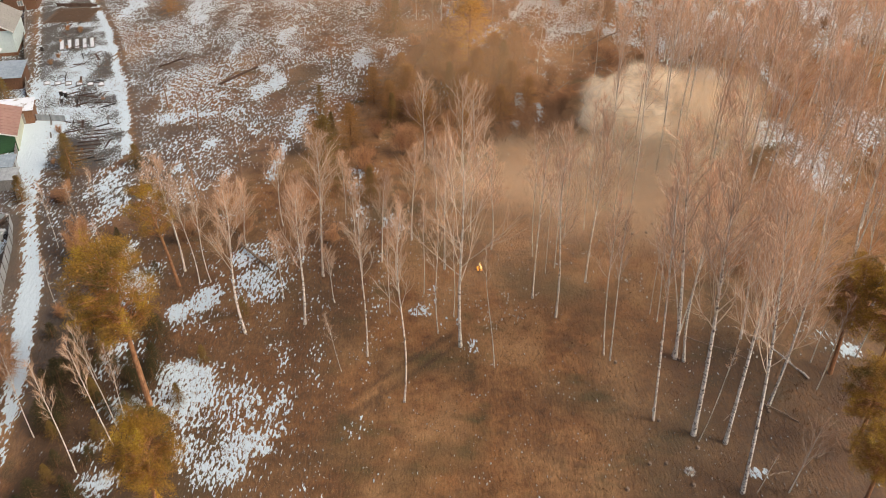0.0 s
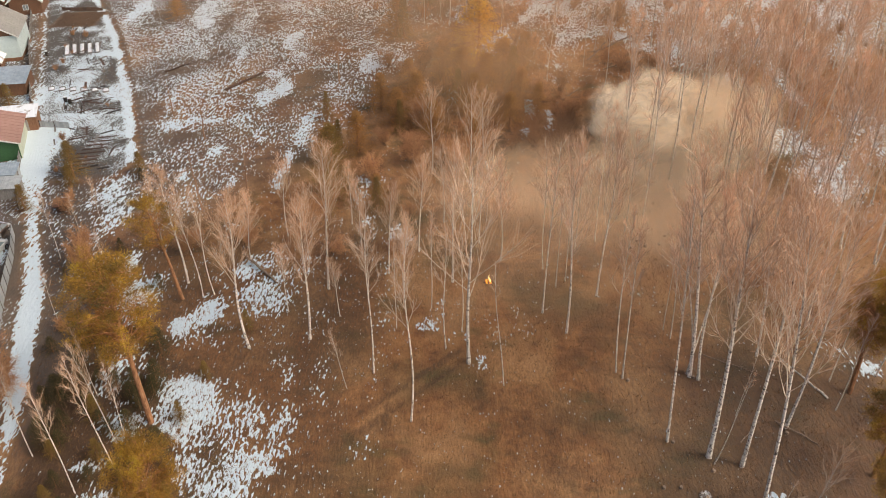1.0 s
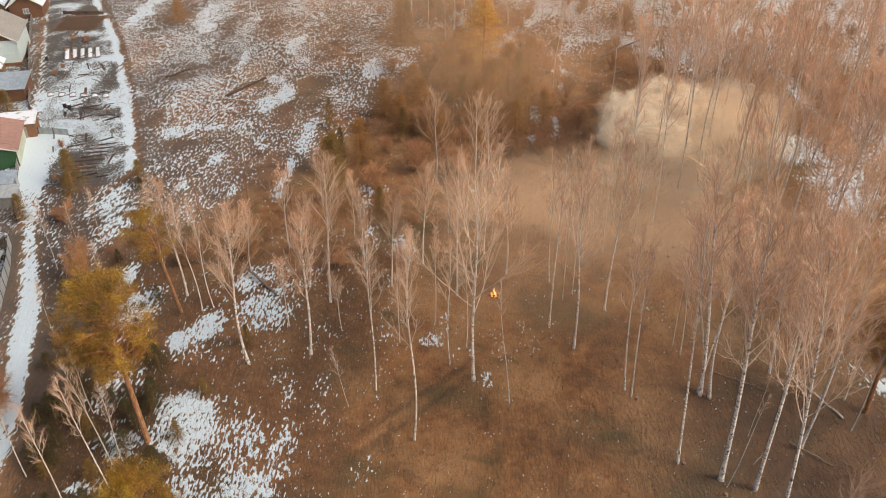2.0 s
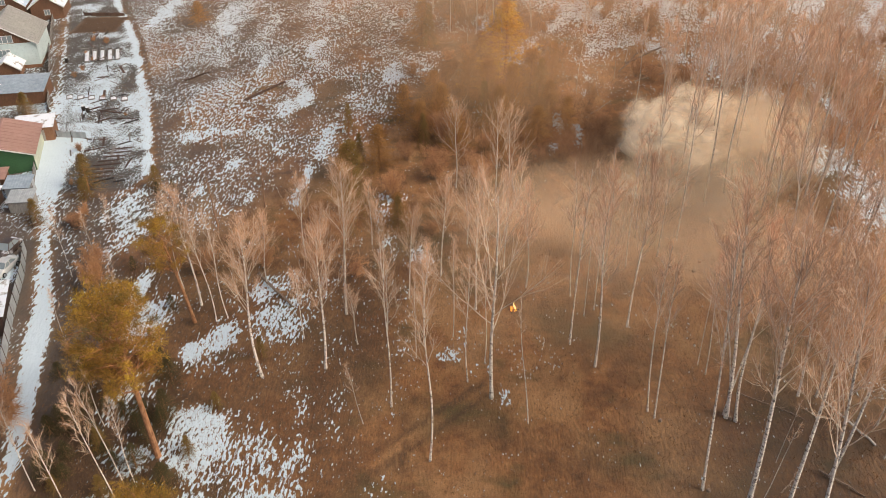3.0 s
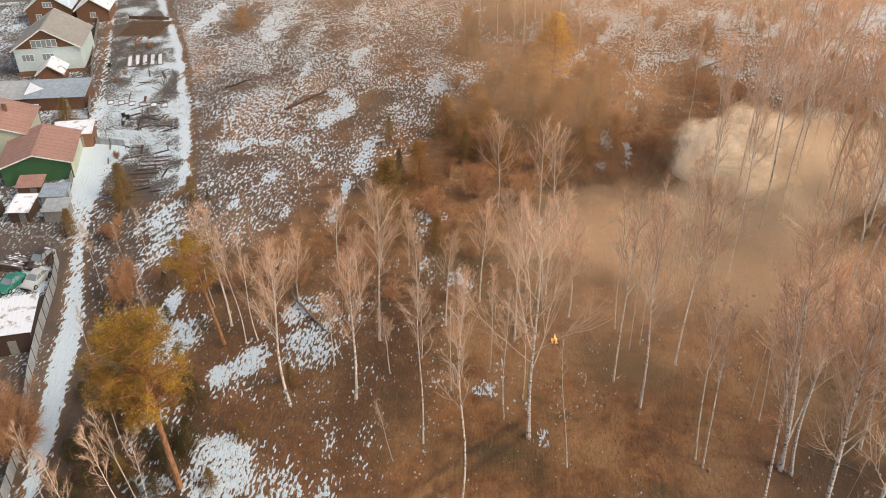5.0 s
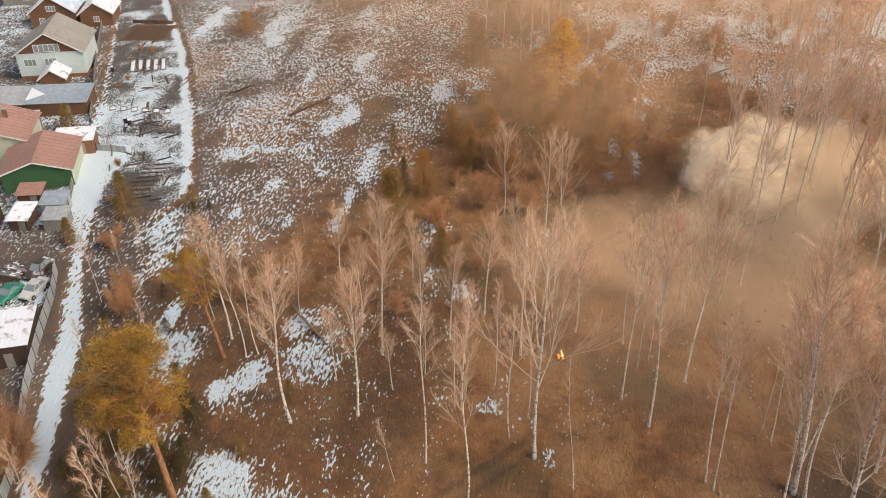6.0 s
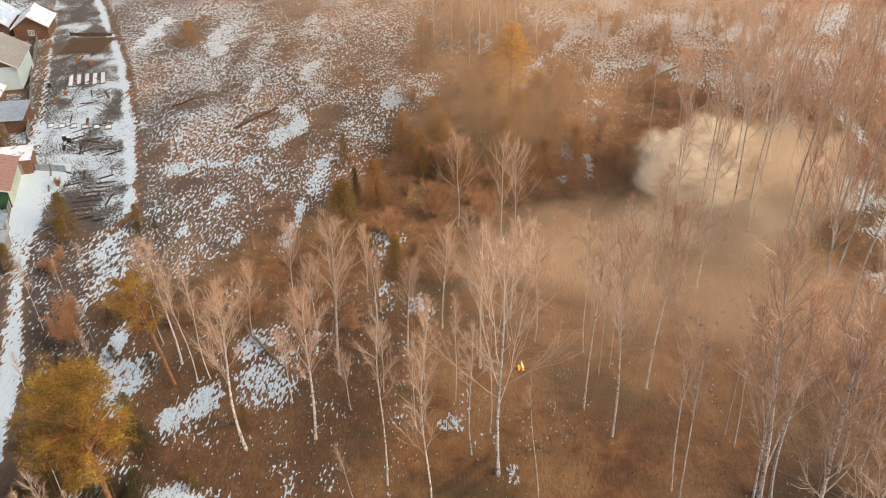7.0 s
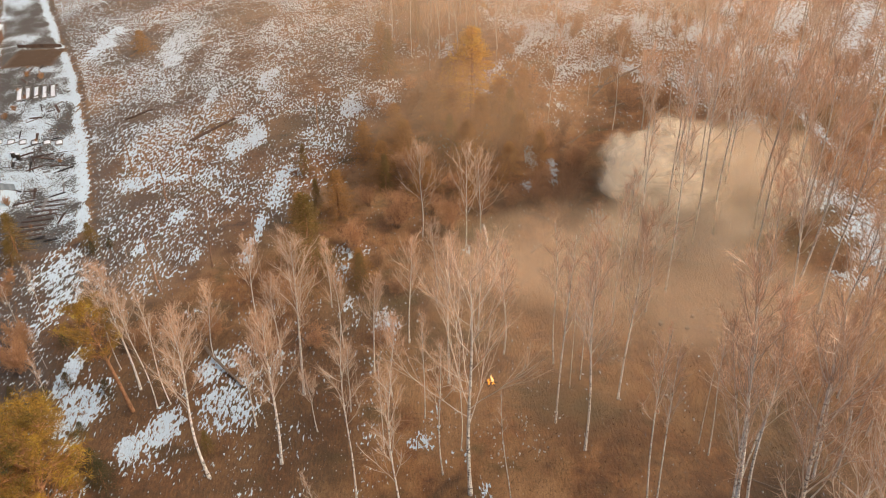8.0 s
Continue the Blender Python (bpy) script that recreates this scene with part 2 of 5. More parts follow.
def smoke_material(name, colour, amount, grain, seed, even, torn):
    """Drifting smoke: thin, uneven veils that fade out towards the rim of the bank."""
    m = bpy.data.materials.new(name)
    m.use_nodes = True
    tree = m.node_tree
    tree.nodes.remove(tree.nodes["Principled BSDF"])
    coords = tree.nodes.new("ShaderNodeTexCoord").outputs["Object"]
    flat = tree.nodes.new("ShaderNodeVectorMath")
    flat.operation = "MULTIPLY"
    flat.inputs[1].default_value = (1, 1, 0)
    tree.links.new(coords, flat.inputs[0])
    length = tree.nodes.new("ShaderNodeVectorMath")
    length.operation = "LENGTH"
    tree.links.new(flat.outputs[0], length.inputs[0])
    shifted = tree.nodes.new("ShaderNodeVectorMath")
    shifted.operation = "ADD"
    shifted.inputs[1].default_value = (seed, seed * 0.7, 0)
    tree.links.new(coords, shifted.inputs[0])
    swirl = noise_of(tree, shifted.outputs[0], grain, 3.0, 0.5, (1, 1, 0.04))
    ragged = maths(tree, "MULTIPLY", maths(tree, "SUBTRACT", noise_of(tree, shifted.outputs[0], 2.3, 4.0, 0.55, (1, 1, 0.05)), 0.5), torn)
    edge = maths(tree, "SUBTRACT", maths(tree, "SUBTRACT", 1.0, length.outputs["Value"]), ragged)
    edge = maths(tree, "MINIMUM", edge, maths(tree, "MULTIPLY", maths(tree, "SUBTRACT", 1.0, length.outputs["Value"]), 3.0))
    edge = maths(tree, "MULTIPLY", edge, 1.15, True)
    edge = maths(tree, "SMOOTH_MIN", maths(tree, "MULTIPLY", edge, edge), 0.85)
    tree.nodes[-1].inputs[2].default_value = 0.3
    puff = maths(tree, "MULTIPLY", maths(tree, "SUBTRACT", swirl, 0.28), 2.6, True)
    puff = maths(tree, "MULTIPLY_ADD", puff, 1.0 - even)
    tree.nodes[-1].inputs[2].default_value = even
    alpha = maths(tree, "MULTIPLY", maths(tree, "MULTIPLY", edge, puff), amount, True)
    clear = tree.nodes.new("ShaderNodeBsdfTransparent")
    diffuse = node(tree, "ShaderNodeBsdfDiffuse", Color=(*colour, 1))
    glow = node(tree, "ShaderNodeBsdfTranslucent", Color=(*colour, 1))
    body = node(tree, "ShaderNodeMixShader", Fac=0.15)
    tree.links.new(diffuse.outputs[0], body.inputs[1])
    tree.links.new(glow.outputs[0], body.inputs[2])
    out = tree.nodes.new("ShaderNodeMixShader")
    tree.links.new(alpha, out.inputs[0])
    tree.links.new(clear.outputs[0], out.inputs[1])
    tree.links.new(body.outputs[0], out.inputs[2])
    tree.links.new(out.outputs[0], tree.nodes["Material Output"].inputs["Surface"])
    return m


def flame_material(name, colour, strength):
    m = bpy.data.materials.new(name)
    m.use_nodes = True
    b = m.node_tree.nodes["Principled BSDF"]
    b.inputs["Base Color"].default_value = (*colour, 1)
    b.inputs["Emission Color"].default_value = (*colour, 1)
    b.inputs["Emission Strength"].default_value = strength
    return m


# ---- helpers of this place ----
def mesh_from(name, verts, faces, material, smooth=False):
    me = bpy.data.meshes.new(name)
    me.from_pydata([tuple(v) for v in verts], [], faces)
    me.materials.append(material)
    if smooth:
        me.shade_smooth()
    me.update()
    return me


def part(name, data, material, parent, label=""):
    """Links a bmesh or a mesh as one object under a thing or a part."""
    if isinstance(data, bmesh.types.BMesh):
        me = bpy.data.meshes.new(name)
        data.to_mesh(me)
        data.free()
        me.materials.append(material)
        data = me
    ob = new(name, data)
    ob.parent = parent
    return tagged(ob, label)


def thing(name, x, y, yaw, label, category, group="", up=0.0):
    ob = new(name)
    ob.matrix_basis = pose(x, y, land(x, y) + up, 0, 0, yaw)
    return tagged(ob, label, category, group)


def box(w, d, h, x=0.0, y=0.0, z=0.0, bevel=0.0, turn=None):
    """A bmesh box standing on z, centred on x and y."""
    bm = bmesh.new()
    bmesh.ops.create_cube(bm, size=1)
    bmesh.ops.scale(bm, vec=(w, d, h), verts=bm.verts)
    bmesh.ops.translate(bm, vec=(0, 0, h / 2), verts=bm.verts)
    if bevel:
        bmesh.ops.bevel(bm, geom=bm.edges[:], offset=bevel, segments=1, affect="EDGES")
    if turn:
        bmesh.ops.transform(bm, matrix=turn, verts=bm.verts)
    bmesh.ops.translate(bm, vec=(x, y, z), verts=bm.verts)
    return bm


def prism(outline, y0, y1):
    """An outline in x and z drawn out along y."""
    bm = bmesh.new()
    a = [bm.verts.new((x, y0, z)) for x, z in outline]
    b = [bm.verts.new((x, y1, z)) for x, z in outline]
    bm.faces.new(a)
    bm.faces.new(b[::-1])
    n = len(a)
    for i in range(n):
        bm.faces.new((a[(i + 1) % n], a[i], b[i], b[(i + 1) % n]))
    bmesh.ops.recalc_face_normals(bm, faces=bm.faces[:])
    return bm


class Shape:
    """Collects tubes and blades of a plant."""

    def __init__(self):
        self.verts, self.faces = [], []

    def tube(self, points, radii, sides):
        first, n = len(self.verts), len(points)
        for i, (p, r) in enumerate(zip(points, radii)):
            way = (points[min(i + 1, n - 1)] - points[max(i - 1, 0)]).normalized()
            u = way.cross(Vector((0.31, 0.95, 0.05))).normalized()
            v = way.cross(u)
            for k in range(sides):
                a = 2 * math.pi * k / sides
                self.verts.append(p + (u * math.cos(a) + v * math.sin(a)) * r)
        for i in range(n - 1):
            for k in range(sides):
                a, b = first + i * sides + k, first + i * sides + (k + 1) % sides
                self.faces.append((a, b, b + sides, a + sides))

    def twig(self, rng, p, way, length, width):
        """A thin straight twig, one narrow face."""
        side = way.cross(Vector((rng.gauss(0, 1), rng.gauss(0, 1), rng.gauss(0, 1)))).normalized() * width
        f = len(self.verts)
        self.verts += [p - side, p + side, p + way * length]
        self.faces.append((f, f + 1, f + 2))

    def blade(self, p, way, side, length, width):
        f = len(self.verts)
        self.verts += [p - side * width, p + side * width, p + way * length]
        self.faces.append((f, f + 1, f + 2))

    def mesh(self, name, material):
        return mesh_from(name, self.verts, self.faces, material)


def swing(rng, way, degrees):
    """way, turned by about that many degrees in a chance direction."""
    off = Vector((rng.gauss(0, 1), rng.gauss(0, 1), rng.gauss(0, 1)))
    off = (off - way * off.dot(way)).normalized()
    a = radians(degrees)
    return (way * math.cos(a) + off * math.sin(a)).normalized()


# ---- the lie of the land ----
def land(x, y):
    return 0.03 * max(-130.0, min(130.0, x)) + 0.0117 * max(0.0, min(260.0, y))


def lane_line(y):
    """x of the middle of the snowy lane between the plots and the wood."""
    return float(np.interp(y, [55, 62.5, 76, 85, 99.5, 114, 137, 184, 260], [-41.5, -43.5, -47.7, -50.4, -56.6, -62.5, -70.5, -88, -117]))


def path_line(y):
    """x of the dirt path at the foot of the plots."""
    return float(np.interp(y, [86, 93.6, 106, 115.6, 142, 167, 194, 260], [-40.5, -45, -50.6, -46.8, -56.3, -66.5, -80, -112]))


# x, y, half width, half depth, share of snow
PATCHES_FIELD = [
    (-66.6, 183.1, 2.1, 8.7, 0.78), (-51.7, 181.2, 2.8, 8.6, 0.7), (-51.0, 173.2, 2.2, 3.5, 0.74), (-42.1, 173.1, 1.9, 8.1, 0.6),
    (-34.6, 185.8, 2.2, 5.6, 0.64), (-49.1, 158.9, 3.2, 5.0, 0.58), (-55.9, 156.3, 2.8, 3.9, 0.54), (-39.5, 156.8, 1.0, 4.3, 0.7),
    (-30.6, 164.2, 1.7, 5.2, 0.72), (-28.2, 154.9, 1.1, 2.2, 0.68), (-43.4, 145.3, 4.5, 4.3, 0.6), (-14.9, 149.5, 1.8, 5.0, 0.76),
    (-29.2, 140.9, 1.3, 3.6, 0.84), (-31.7, 146.5, 1.9, 2.1, 0.68), (-31.6, 136.7, 1.7, 2.8, 0.74), (-21.0, 140.5, 1.4, 1.9, 0.66),
    (-47.6, 134.5, 1.1, 4.6, 0.74), (-41.7, 128.7, 3.4, 2.0, 0.7), (-44.7, 126.8, 2.3, 1.7, 0.7),
]
PATCHES_MEADOW = [
    (-33.8, 129.7, 2.0, 3.6, 0.58), (-23.3, 123.5, 1.3, 5.2, 0.72), (-23.1, 129.9, 1.1, 1.7, 0.62), (-24.3, 115.2, 0.7, 2.6, 0.86),
    (-24.9, 107.8, 1.0, 2.3, 0.72), (-24.8, 111.4, 0.8, 1.7, 0.76), (-38.7, 111.1, 0.9, 2.0, 0.76), (-36.4, 117.4, 1.3, 2.2, 0.72),
    (-31.4, 109.1, 0.6, 1.7, 0.68), (-38.0, 135.6, 2.1, 1.8, 0.64), (-44.8, 117.2, 1.0, 3.0, 0.55), (-11.1, 108.2, 1.9, 1.5, 0.62),
    (-12.2, 104.0, 0.8, 3.0, 0.54), (-11.0, 97.2, 0.7, 1.8, 0.64), (-6.9, 93.9, 1.1, 2.1, 0.74), (-39.8, 88.2, 0.8, 3.1, 0.9),
    (-29.9, 124.3, 1.6, 4.0, 0.55), (-34.7, 106.8, 1.7, 2.1, 0.5),
]
PATCHES_WOOD = [
    (38.7, 182.5, 1.3, 3.3, 0.86), (46.1, 176.1, 3.9, 5.6, 0.68), (39.8, 170.4, 3.8, 2.6, 0.62), (30.6, 163.6, 1.9, 2.0, 0.58),
    (21.0, 158.5, 1.1, 1.9, 0.72), (19.0, 146.6, 0.8, 1.7, 0.68), (18.0, 140.6, 1.0, 2.2, 0.68), (14.4, 172.2, 1.4, 3.5, 0.68),
    (5.8, 140.1, 1.1, 3.9, 0.62), (12.5, 130.3, 0.9, 3.0, 0.7), (11.6, 122.4, 1.0, 1.5, 0.72), (15.4, 125.0, 0.6, 3.2, 0.76),
    (0.9, 172.4, 1.7, 5.5, 0.58), (0.4, 135.9, 1.0, 3.0, 0.52), (-8.1, 158.7, 2.3, 2.0, 0.52), (51.1, 153.4, 1.0, 1.8, 0.66),
    (57.1, 153.4, 1.3, 2.5, 0.64), (55.6, 138.4, 1.3, 8.9, 0.62), (2.7, 107.2, 0.5, 1.5, 0.72),
]
PATCHES_NEAR = [
    (-26.3, 66.2, 1.9, 1.8, 0.86), (-23.2, 67.1, 0.5, 0.8, 0.6), (-16.5, 62.7, 0.5, 1.6, 0.7), (-27.8, 79.4, 1.4, 1.7, 0.86),
    (-30.2, 76.2, 0.8, 1.4, 0.92), (-27.5, 76.3, 1.6, 1.9, 0.57), (-22.0, 82.9, 2.2, 2.6, 0.75), (-24.7, 87.3, 1.0, 1.9, 0.8),
    (-22.4, 88.9, 1.5, 1.6, 0.66), (-17.5, 87.5, 1.0, 2.3, 0.6), (-36.0, 77.7, 0.6, 1.3, 0.72), (-33.0, 71.1, 0.8, 1.5, 0.62),
    (-32.1, 62.5, 1.4, 0.7, 0.76), (-18.0, 71.1, 0.7, 0.7, 0.62), (-16.8, 68.5, 0.5, 1.4, 0.62),
]
PATCHES_CLEARING = [
    (-25.7, 64.2, 2.0, 2.2, 0.86), (-21.6, 61.3, 2.9, 3.3, 0.66), (-19.1, 57.2, 2.0, 1.3, 0.8), (-23.7, 56.2, 1.6, 1.9, 0.68),
    (-20.4, 53.1, 1.6, 1.9, 0.76), (-16.5, 57.8, 1.1, 1.4, 0.6), (-15.7, 61.6, 0.5, 2.2, 0.62), (-12.8, 51.3, 0.5, 0.6, 0.62),
    (-32.0, 61.2, 0.9, 0.7, 0.76), (-33.6, 56.8, 1.0, 0.6, 0.72), (-31.5, 52.1, 1.2, 1.0, 0.86), (-2.5, 76.3, 0.7, 0.8, 0.68),
    (-1.2, 79.3, 0.5, 1.2, 0.62), (3.1, 70.3, 0.5, 1.2, 0.66), (1.0, 74.2, 0.5, 0.8, 0.56), (41.6, 69.2, 1.6, 2.0, 0.55),
    (42.5, 68.3, 0.7, 0.9, 0.86), (40.5, 71.0, 1.3, 1.2, 0.56),
]
BARE_SPOTS = [
    (-58.8, 183.0, 2.3, 7.1, 0.8), (-46.1, 173.1, 0.8, 9.2, 0.6), (-36.3, 170.0, 1.0, 5.5, 0.6), (-48.8, 132.5, 1.5, 2.7, 0.9),
    (-28.0, 132.1, 1.4, 3.2, 0.8), (-41.7, 122.7, 2.6, 1.8, 0.8), (-26.9, 116.0, 1.2, 3.0, 0.7), (-24.4, 143.8, 2.3, 3.0, 0.8),
    (-35.8, 144.7, 2.8, 1.0, 0.8), (-50.4, 148.8, 2.2, 1.1, 0.7), (-26.7, 105.7, 1.6, 2.6, 0.7), (29.5, 150.0, 6.0, 8.0, 1.0),
    (-22.6, 158.7, 3.2, 3.9, 0.6),
]
PATCHES_YARD = [
    (-66.5, 141.0, 2.5, 6.0, 0.8), (-58.0, 141.0, 2.6, 4.0, 0.8), (-63.5, 122.0, 2.6, 8.0, 0.95), (-47.8, 106.4, 2.4, 5.0, 0.68), (-45.6, 100.5, 2.0, 5.2, 0.66),
    (-37.0, 82.0, 2.2, 4.0, 0.72), (-35.6, 69.0, 1.6, 3.0, 0.6), (77.5, 179.4, 7.0, 6.0, 0.6), (64.0, 118.0, 5.0, 7.0, 0.6), (28.5, 52.3, 0.7, 0.7, 0.9),
    (20.4, 112.0, 1.2, 3.0, 0.85), (-59.5, 92.5, 2.6, 3.4, 0.78),
    (51.6, 105.3, 3.2, 6.4, 0.72), (53.5, 109.0, 3.0, 7.0, 0.64), (50.1, 117.1, 3.2, 5.8, 0.62), (46.0, 98.0, 2.0, 3.0, 0.6),
]

STREAKS = [(-57.6, 97.5, -54.2, 86.0, 0.5), (1.5, 70.4, -10.5, 58.8, 0.12), (1.0, 72.0, -9.0, 63.0, 0.12), (2.8, 67.2, 2.6, 63.5, 0.15), (-6.0, 64.0, -6.5, 61.0, 0.1)]  # dark streaks in the ground: both ends, half width


def cover_of(xs, ys, blot, blot2, ragged):
    """Shares of snow, soil (bare, or painted in for shade at the left) and tilled plot for arrays of points; blot and
    blot2 are chance fields from 0 to 1.
    """
    lane = np.interp(ys, [55, 62.5, 76, 85, 99.5, 114, 137, 184, 260], [-41.5, -43.5, -47.7, -50.4, -56.6, -62.5, -70.5, -88, -117])
    path = np.interp(ys, [86, 93.6, 106, 115.6, 142, 167, 194, 260], [-40.5, -45, -50.6, -46.8, -56.3, -66.5, -80, -112])
    rim = np.interp(ys, [92, 100, 109, 116, 139, 150, 181, 260], [-32, -24, -17, -9, -2, 2, 3, 2]) + 26 * (blot2 - 0.5) + 10 * (blot - 0.5)
    step = lambda a: np.clip(a, 0, 1)
    snow = 0.10 + 0.13 * blot + 0.10 * (ragged - 0.5)
    field = step((rim - xs) / 14) * step((xs - path - 0.2) / 0.6) * step((ys - 92) / 10)
    snow = np.maximum(snow, field * (0.315 + 0.24 * blot + 0.05 * step((ys - 120) / 40) + 0.10 * (ragged - 0.5)) * (0.66 + 0.34 * step(blot2 * 3 - 0.55)))
    back = step((ys - 128) / 25) * step((xs - rim) / 6) * (0.39 + 0.24 * step(blot * 2.4 - 0.7) + 0.12 * (ragged - 0.5))
    snow = np.maximum(snow, back)
    right = step((xs - 36) / 10) * step((ys - 78) / 20) * 0.5 * step(blot * 2.2 - 0.7)
    snow = np.maximum(snow, right)
    plots = step((path - xs) / 1.5) * step((xs - lane + 1) / 2) * step((ys - 108) / 4)
    snow = np.where(plots > 0, snow * (1 - plots) + plots * (0.25 + 0.36 * step(3.2 * (blot - 0.5) + 0.5) + 0.75 * (ragged - 0.5)), snow)
    yards = step((lane - xs) / 2)
    snow = np.where(yards > 0, snow * (1 - yards) + yards * (0.16 + 0.12 * step((ys - 100) / 8) + 0.4 * blot + 0.3 * (ragged - 0.5)), snow)
    near = step((path + 1 - xs) / 2) * step((xs - lane) / 2) * step((112 - ys) / 4)
    snow = np.where(near > 0, snow * (1 - near) + near * (0.06 + (0.14 + 0.38 * blot) * step((ys - 72) / 14)), snow)
    for group in (PATCHES_FIELD, PATCHES_MEADOW, PATCHES_WOOD, PATCHES_NEAR, PATCHES_CLEARING, PATCHES_YARD):
        wide, less = (1.35, 0.15) if group in (PATCHES_NEAR, PATCHES_CLEARING) else (1.0, 0.05)
        for x, y, a, b, share in group:
            d = np.hypot((xs - x) / a, (ys - y) / b) / wide + 1.5 * (ragged - 0.5) + 0.8 * (blot - 0.5)
            snow = np.maximum(snow, (share - less) * step((1.95 - d) / 1.3) ** 0.8)
    for x, y, a, b, share in BARE_SPOTS:
        d = np.hypot((xs - x) / a, (ys - y) / b) + 2.2 * (ragged - 0.5) + 0.8 * (blot - 0.5)
        snow = snow * (1 - 0.5 * share * step((1.7 - d) / 1.2))
    strip = step((2 - xs + 8 * (blot2 - 0.5)) / 8) * step((106 - ys) / 8) * step((xs - lane - 4) / 3)
    snow = np.maximum(snow, strip * (0.05 + 0.40 * ragged))
    width = np.interp(ys, [54, 62, 80, 100, 114, 122, 140, 150, 200], [0.3, 0.9, 1.3, 0.9, 2.6, 2.6, 1.1, 0.6, 0.6])
    snow = np.maximum(snow, step((width + 0.5 - np.abs(xs - lane)) / 0.9) * np.clip(0.50 + 0.5 * (ragged - 0.5) + 0.25 * blot + 0.45 * step((ys - 108) / 6) * step((130 - ys) / 6) + 0.40 * step((ys - 62) / 6) * step((94 - ys) / 8), 0, 1))
    strip = step((1.5 + 1.6 * (ragged - 0.5) - np.abs(xs - (path - 1.0))) / 1.0) * step((ys - 114) / 2)
    snow = np.maximum(snow, strip * (0.8 + 0.25 * blot))
    dirt = step((0.30 + 0.002 * (ys - 90) - np.abs(xs - path - 0.35)) / 0.4) * step((ys - 85) / 4)
    snow = snow * (1 - 0.92 * dirt)
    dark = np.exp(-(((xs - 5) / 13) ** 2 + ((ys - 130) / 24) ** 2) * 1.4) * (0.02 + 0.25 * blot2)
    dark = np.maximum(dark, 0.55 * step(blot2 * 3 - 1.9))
    bare = step((4.8 - np.abs(xs + 78.5)) / 0.5 + 2 * (ragged - 0.5)) * step((4.6 - np.abs(ys - 177.5)) / 0.8 + 2 * (ragged - 0.5))
    snow = snow * (1 - 0.8 * bare)
    # dark soil round the left pine paints its shade into the ground
    shade_soil = 0.95 * step((1.5 - np.hypot((xs + 34) / 9.0, (ys - 58) / 14) + 0.8 * (ragged - 0.5)) / 0.6) * step((xs - lane - 1.0) / 1.5)
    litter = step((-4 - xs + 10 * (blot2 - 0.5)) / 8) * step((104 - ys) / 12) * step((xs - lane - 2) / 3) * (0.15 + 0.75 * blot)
    shade_soil = np.maximum(np.maximum(shade_soil, litter), near * 0.75)
    # more dark soil towards the near right, in blotches
    right_soil = step((xs - 10) / 18) * step((86 - ys) / 22) * (0.15 + 0.75 * blot)
    shade_soil = np.maximum(shade_soil, right_soil)
    soil = np.maximum(np.maximum(dark * (1 - field), dirt * 0.5), np.maximum(bare, shade_soil))
    for x0, y0, x1, y1, half in STREAKS:
        along = step(((xs - x0) * (x1 - x0) + (ys - y0) * (y1 - y0)) / ((x1 - x0) ** 2 + (y1 - y0) ** 2))
        off = np.hypot(xs - x0 - along * (x1 - x0), ys - y0 - along * (y1 - y0))
        streak = step((half + 0.5 - off) / 0.6) * (0.25 + 0.9 * ragged)
        soil, snow = np.maximum(soil, streak), snow * (1 - step(streak * 1.5))
    tilled = np.maximum(plots, yards * 0.8)
    tilled = np.maximum(np.maximum(tilled * (1 - 0.2 * dirt), 0.85 * dirt), np.maximum(near * 0.6, np.maximum(field * (0.42 + 0.32 * step((-28 - xs) / 20)) * (1 - 0.7 * step(blot2 * 6 - 3.0)), 0.3 * step((xs - 8) / 20) * step((84 - ys) / 20)))) * (1 - bare)
    return np.clip(snow, 0, 1), np.clip(soil, 0, 1), np.clip(tilled, 0, 1)


def build_ground():
    grow = lambda a, n, k: a * np.cumprod(np.full(n, k))
    out = grow(1.0, 20, 1.38)
    xs = np.concatenate([(-118 - out)[::-1], np.arange(-118, 108, 0.65), 108 + out])
    ys = np.concatenate([(38 - out)[::-1], np.arange(38, 222, 0.65), 222 + out])
    gx, gy = [a.ravel() for a in np.meshgrid(xs, ys)]
    z = 0.03 * np.clip(gx, -130, 130) + 0.0117 * np.clip(gy, 0, 260)
    blot = np.array([noise.noise((x * 0.11, y * 0.075, 3.0)) for x, y in zip(gx, gy)]) * 0.5 + 0.5
    blot2 = np.array([noise.noise((x * 0.06, y * 0.05, 9.0)) for x, y in zip(gx, gy)]) * 0.5 + 0.5
    ragged = np.array([noise.noise((x * 0.33, y * 0.3, 5.0)) for x, y in zip(gx, gy)]) * 0.5 + 0.5
    lumps = np.array([noise.noise((x * 0.9, y * 0.9, 1.0)) for x, y in zip(gx, gy)])
    z = z + 0.10 * lumps + 0.3 * (blot - 0.5)
    n, rows = len(xs), len(ys)
    faces = [(j * n + i, j * n + i + 1, (j + 1) * n + i + 1, (j + 1) * n + i) for j in range(rows - 1) for i in range(n - 1)]
    me = mesh_from("ground", np.stack([gx, gy, z], 1).tolist(), faces, ground_material(), True)
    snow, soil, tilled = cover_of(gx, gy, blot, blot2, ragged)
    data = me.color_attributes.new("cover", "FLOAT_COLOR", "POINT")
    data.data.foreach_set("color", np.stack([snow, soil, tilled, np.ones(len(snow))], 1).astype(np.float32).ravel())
    ob = new("ground", me)
    tagged(ob, "brown dead grass and bare soil with broken patches of snow", "ground", kind="structure")


build_ground()


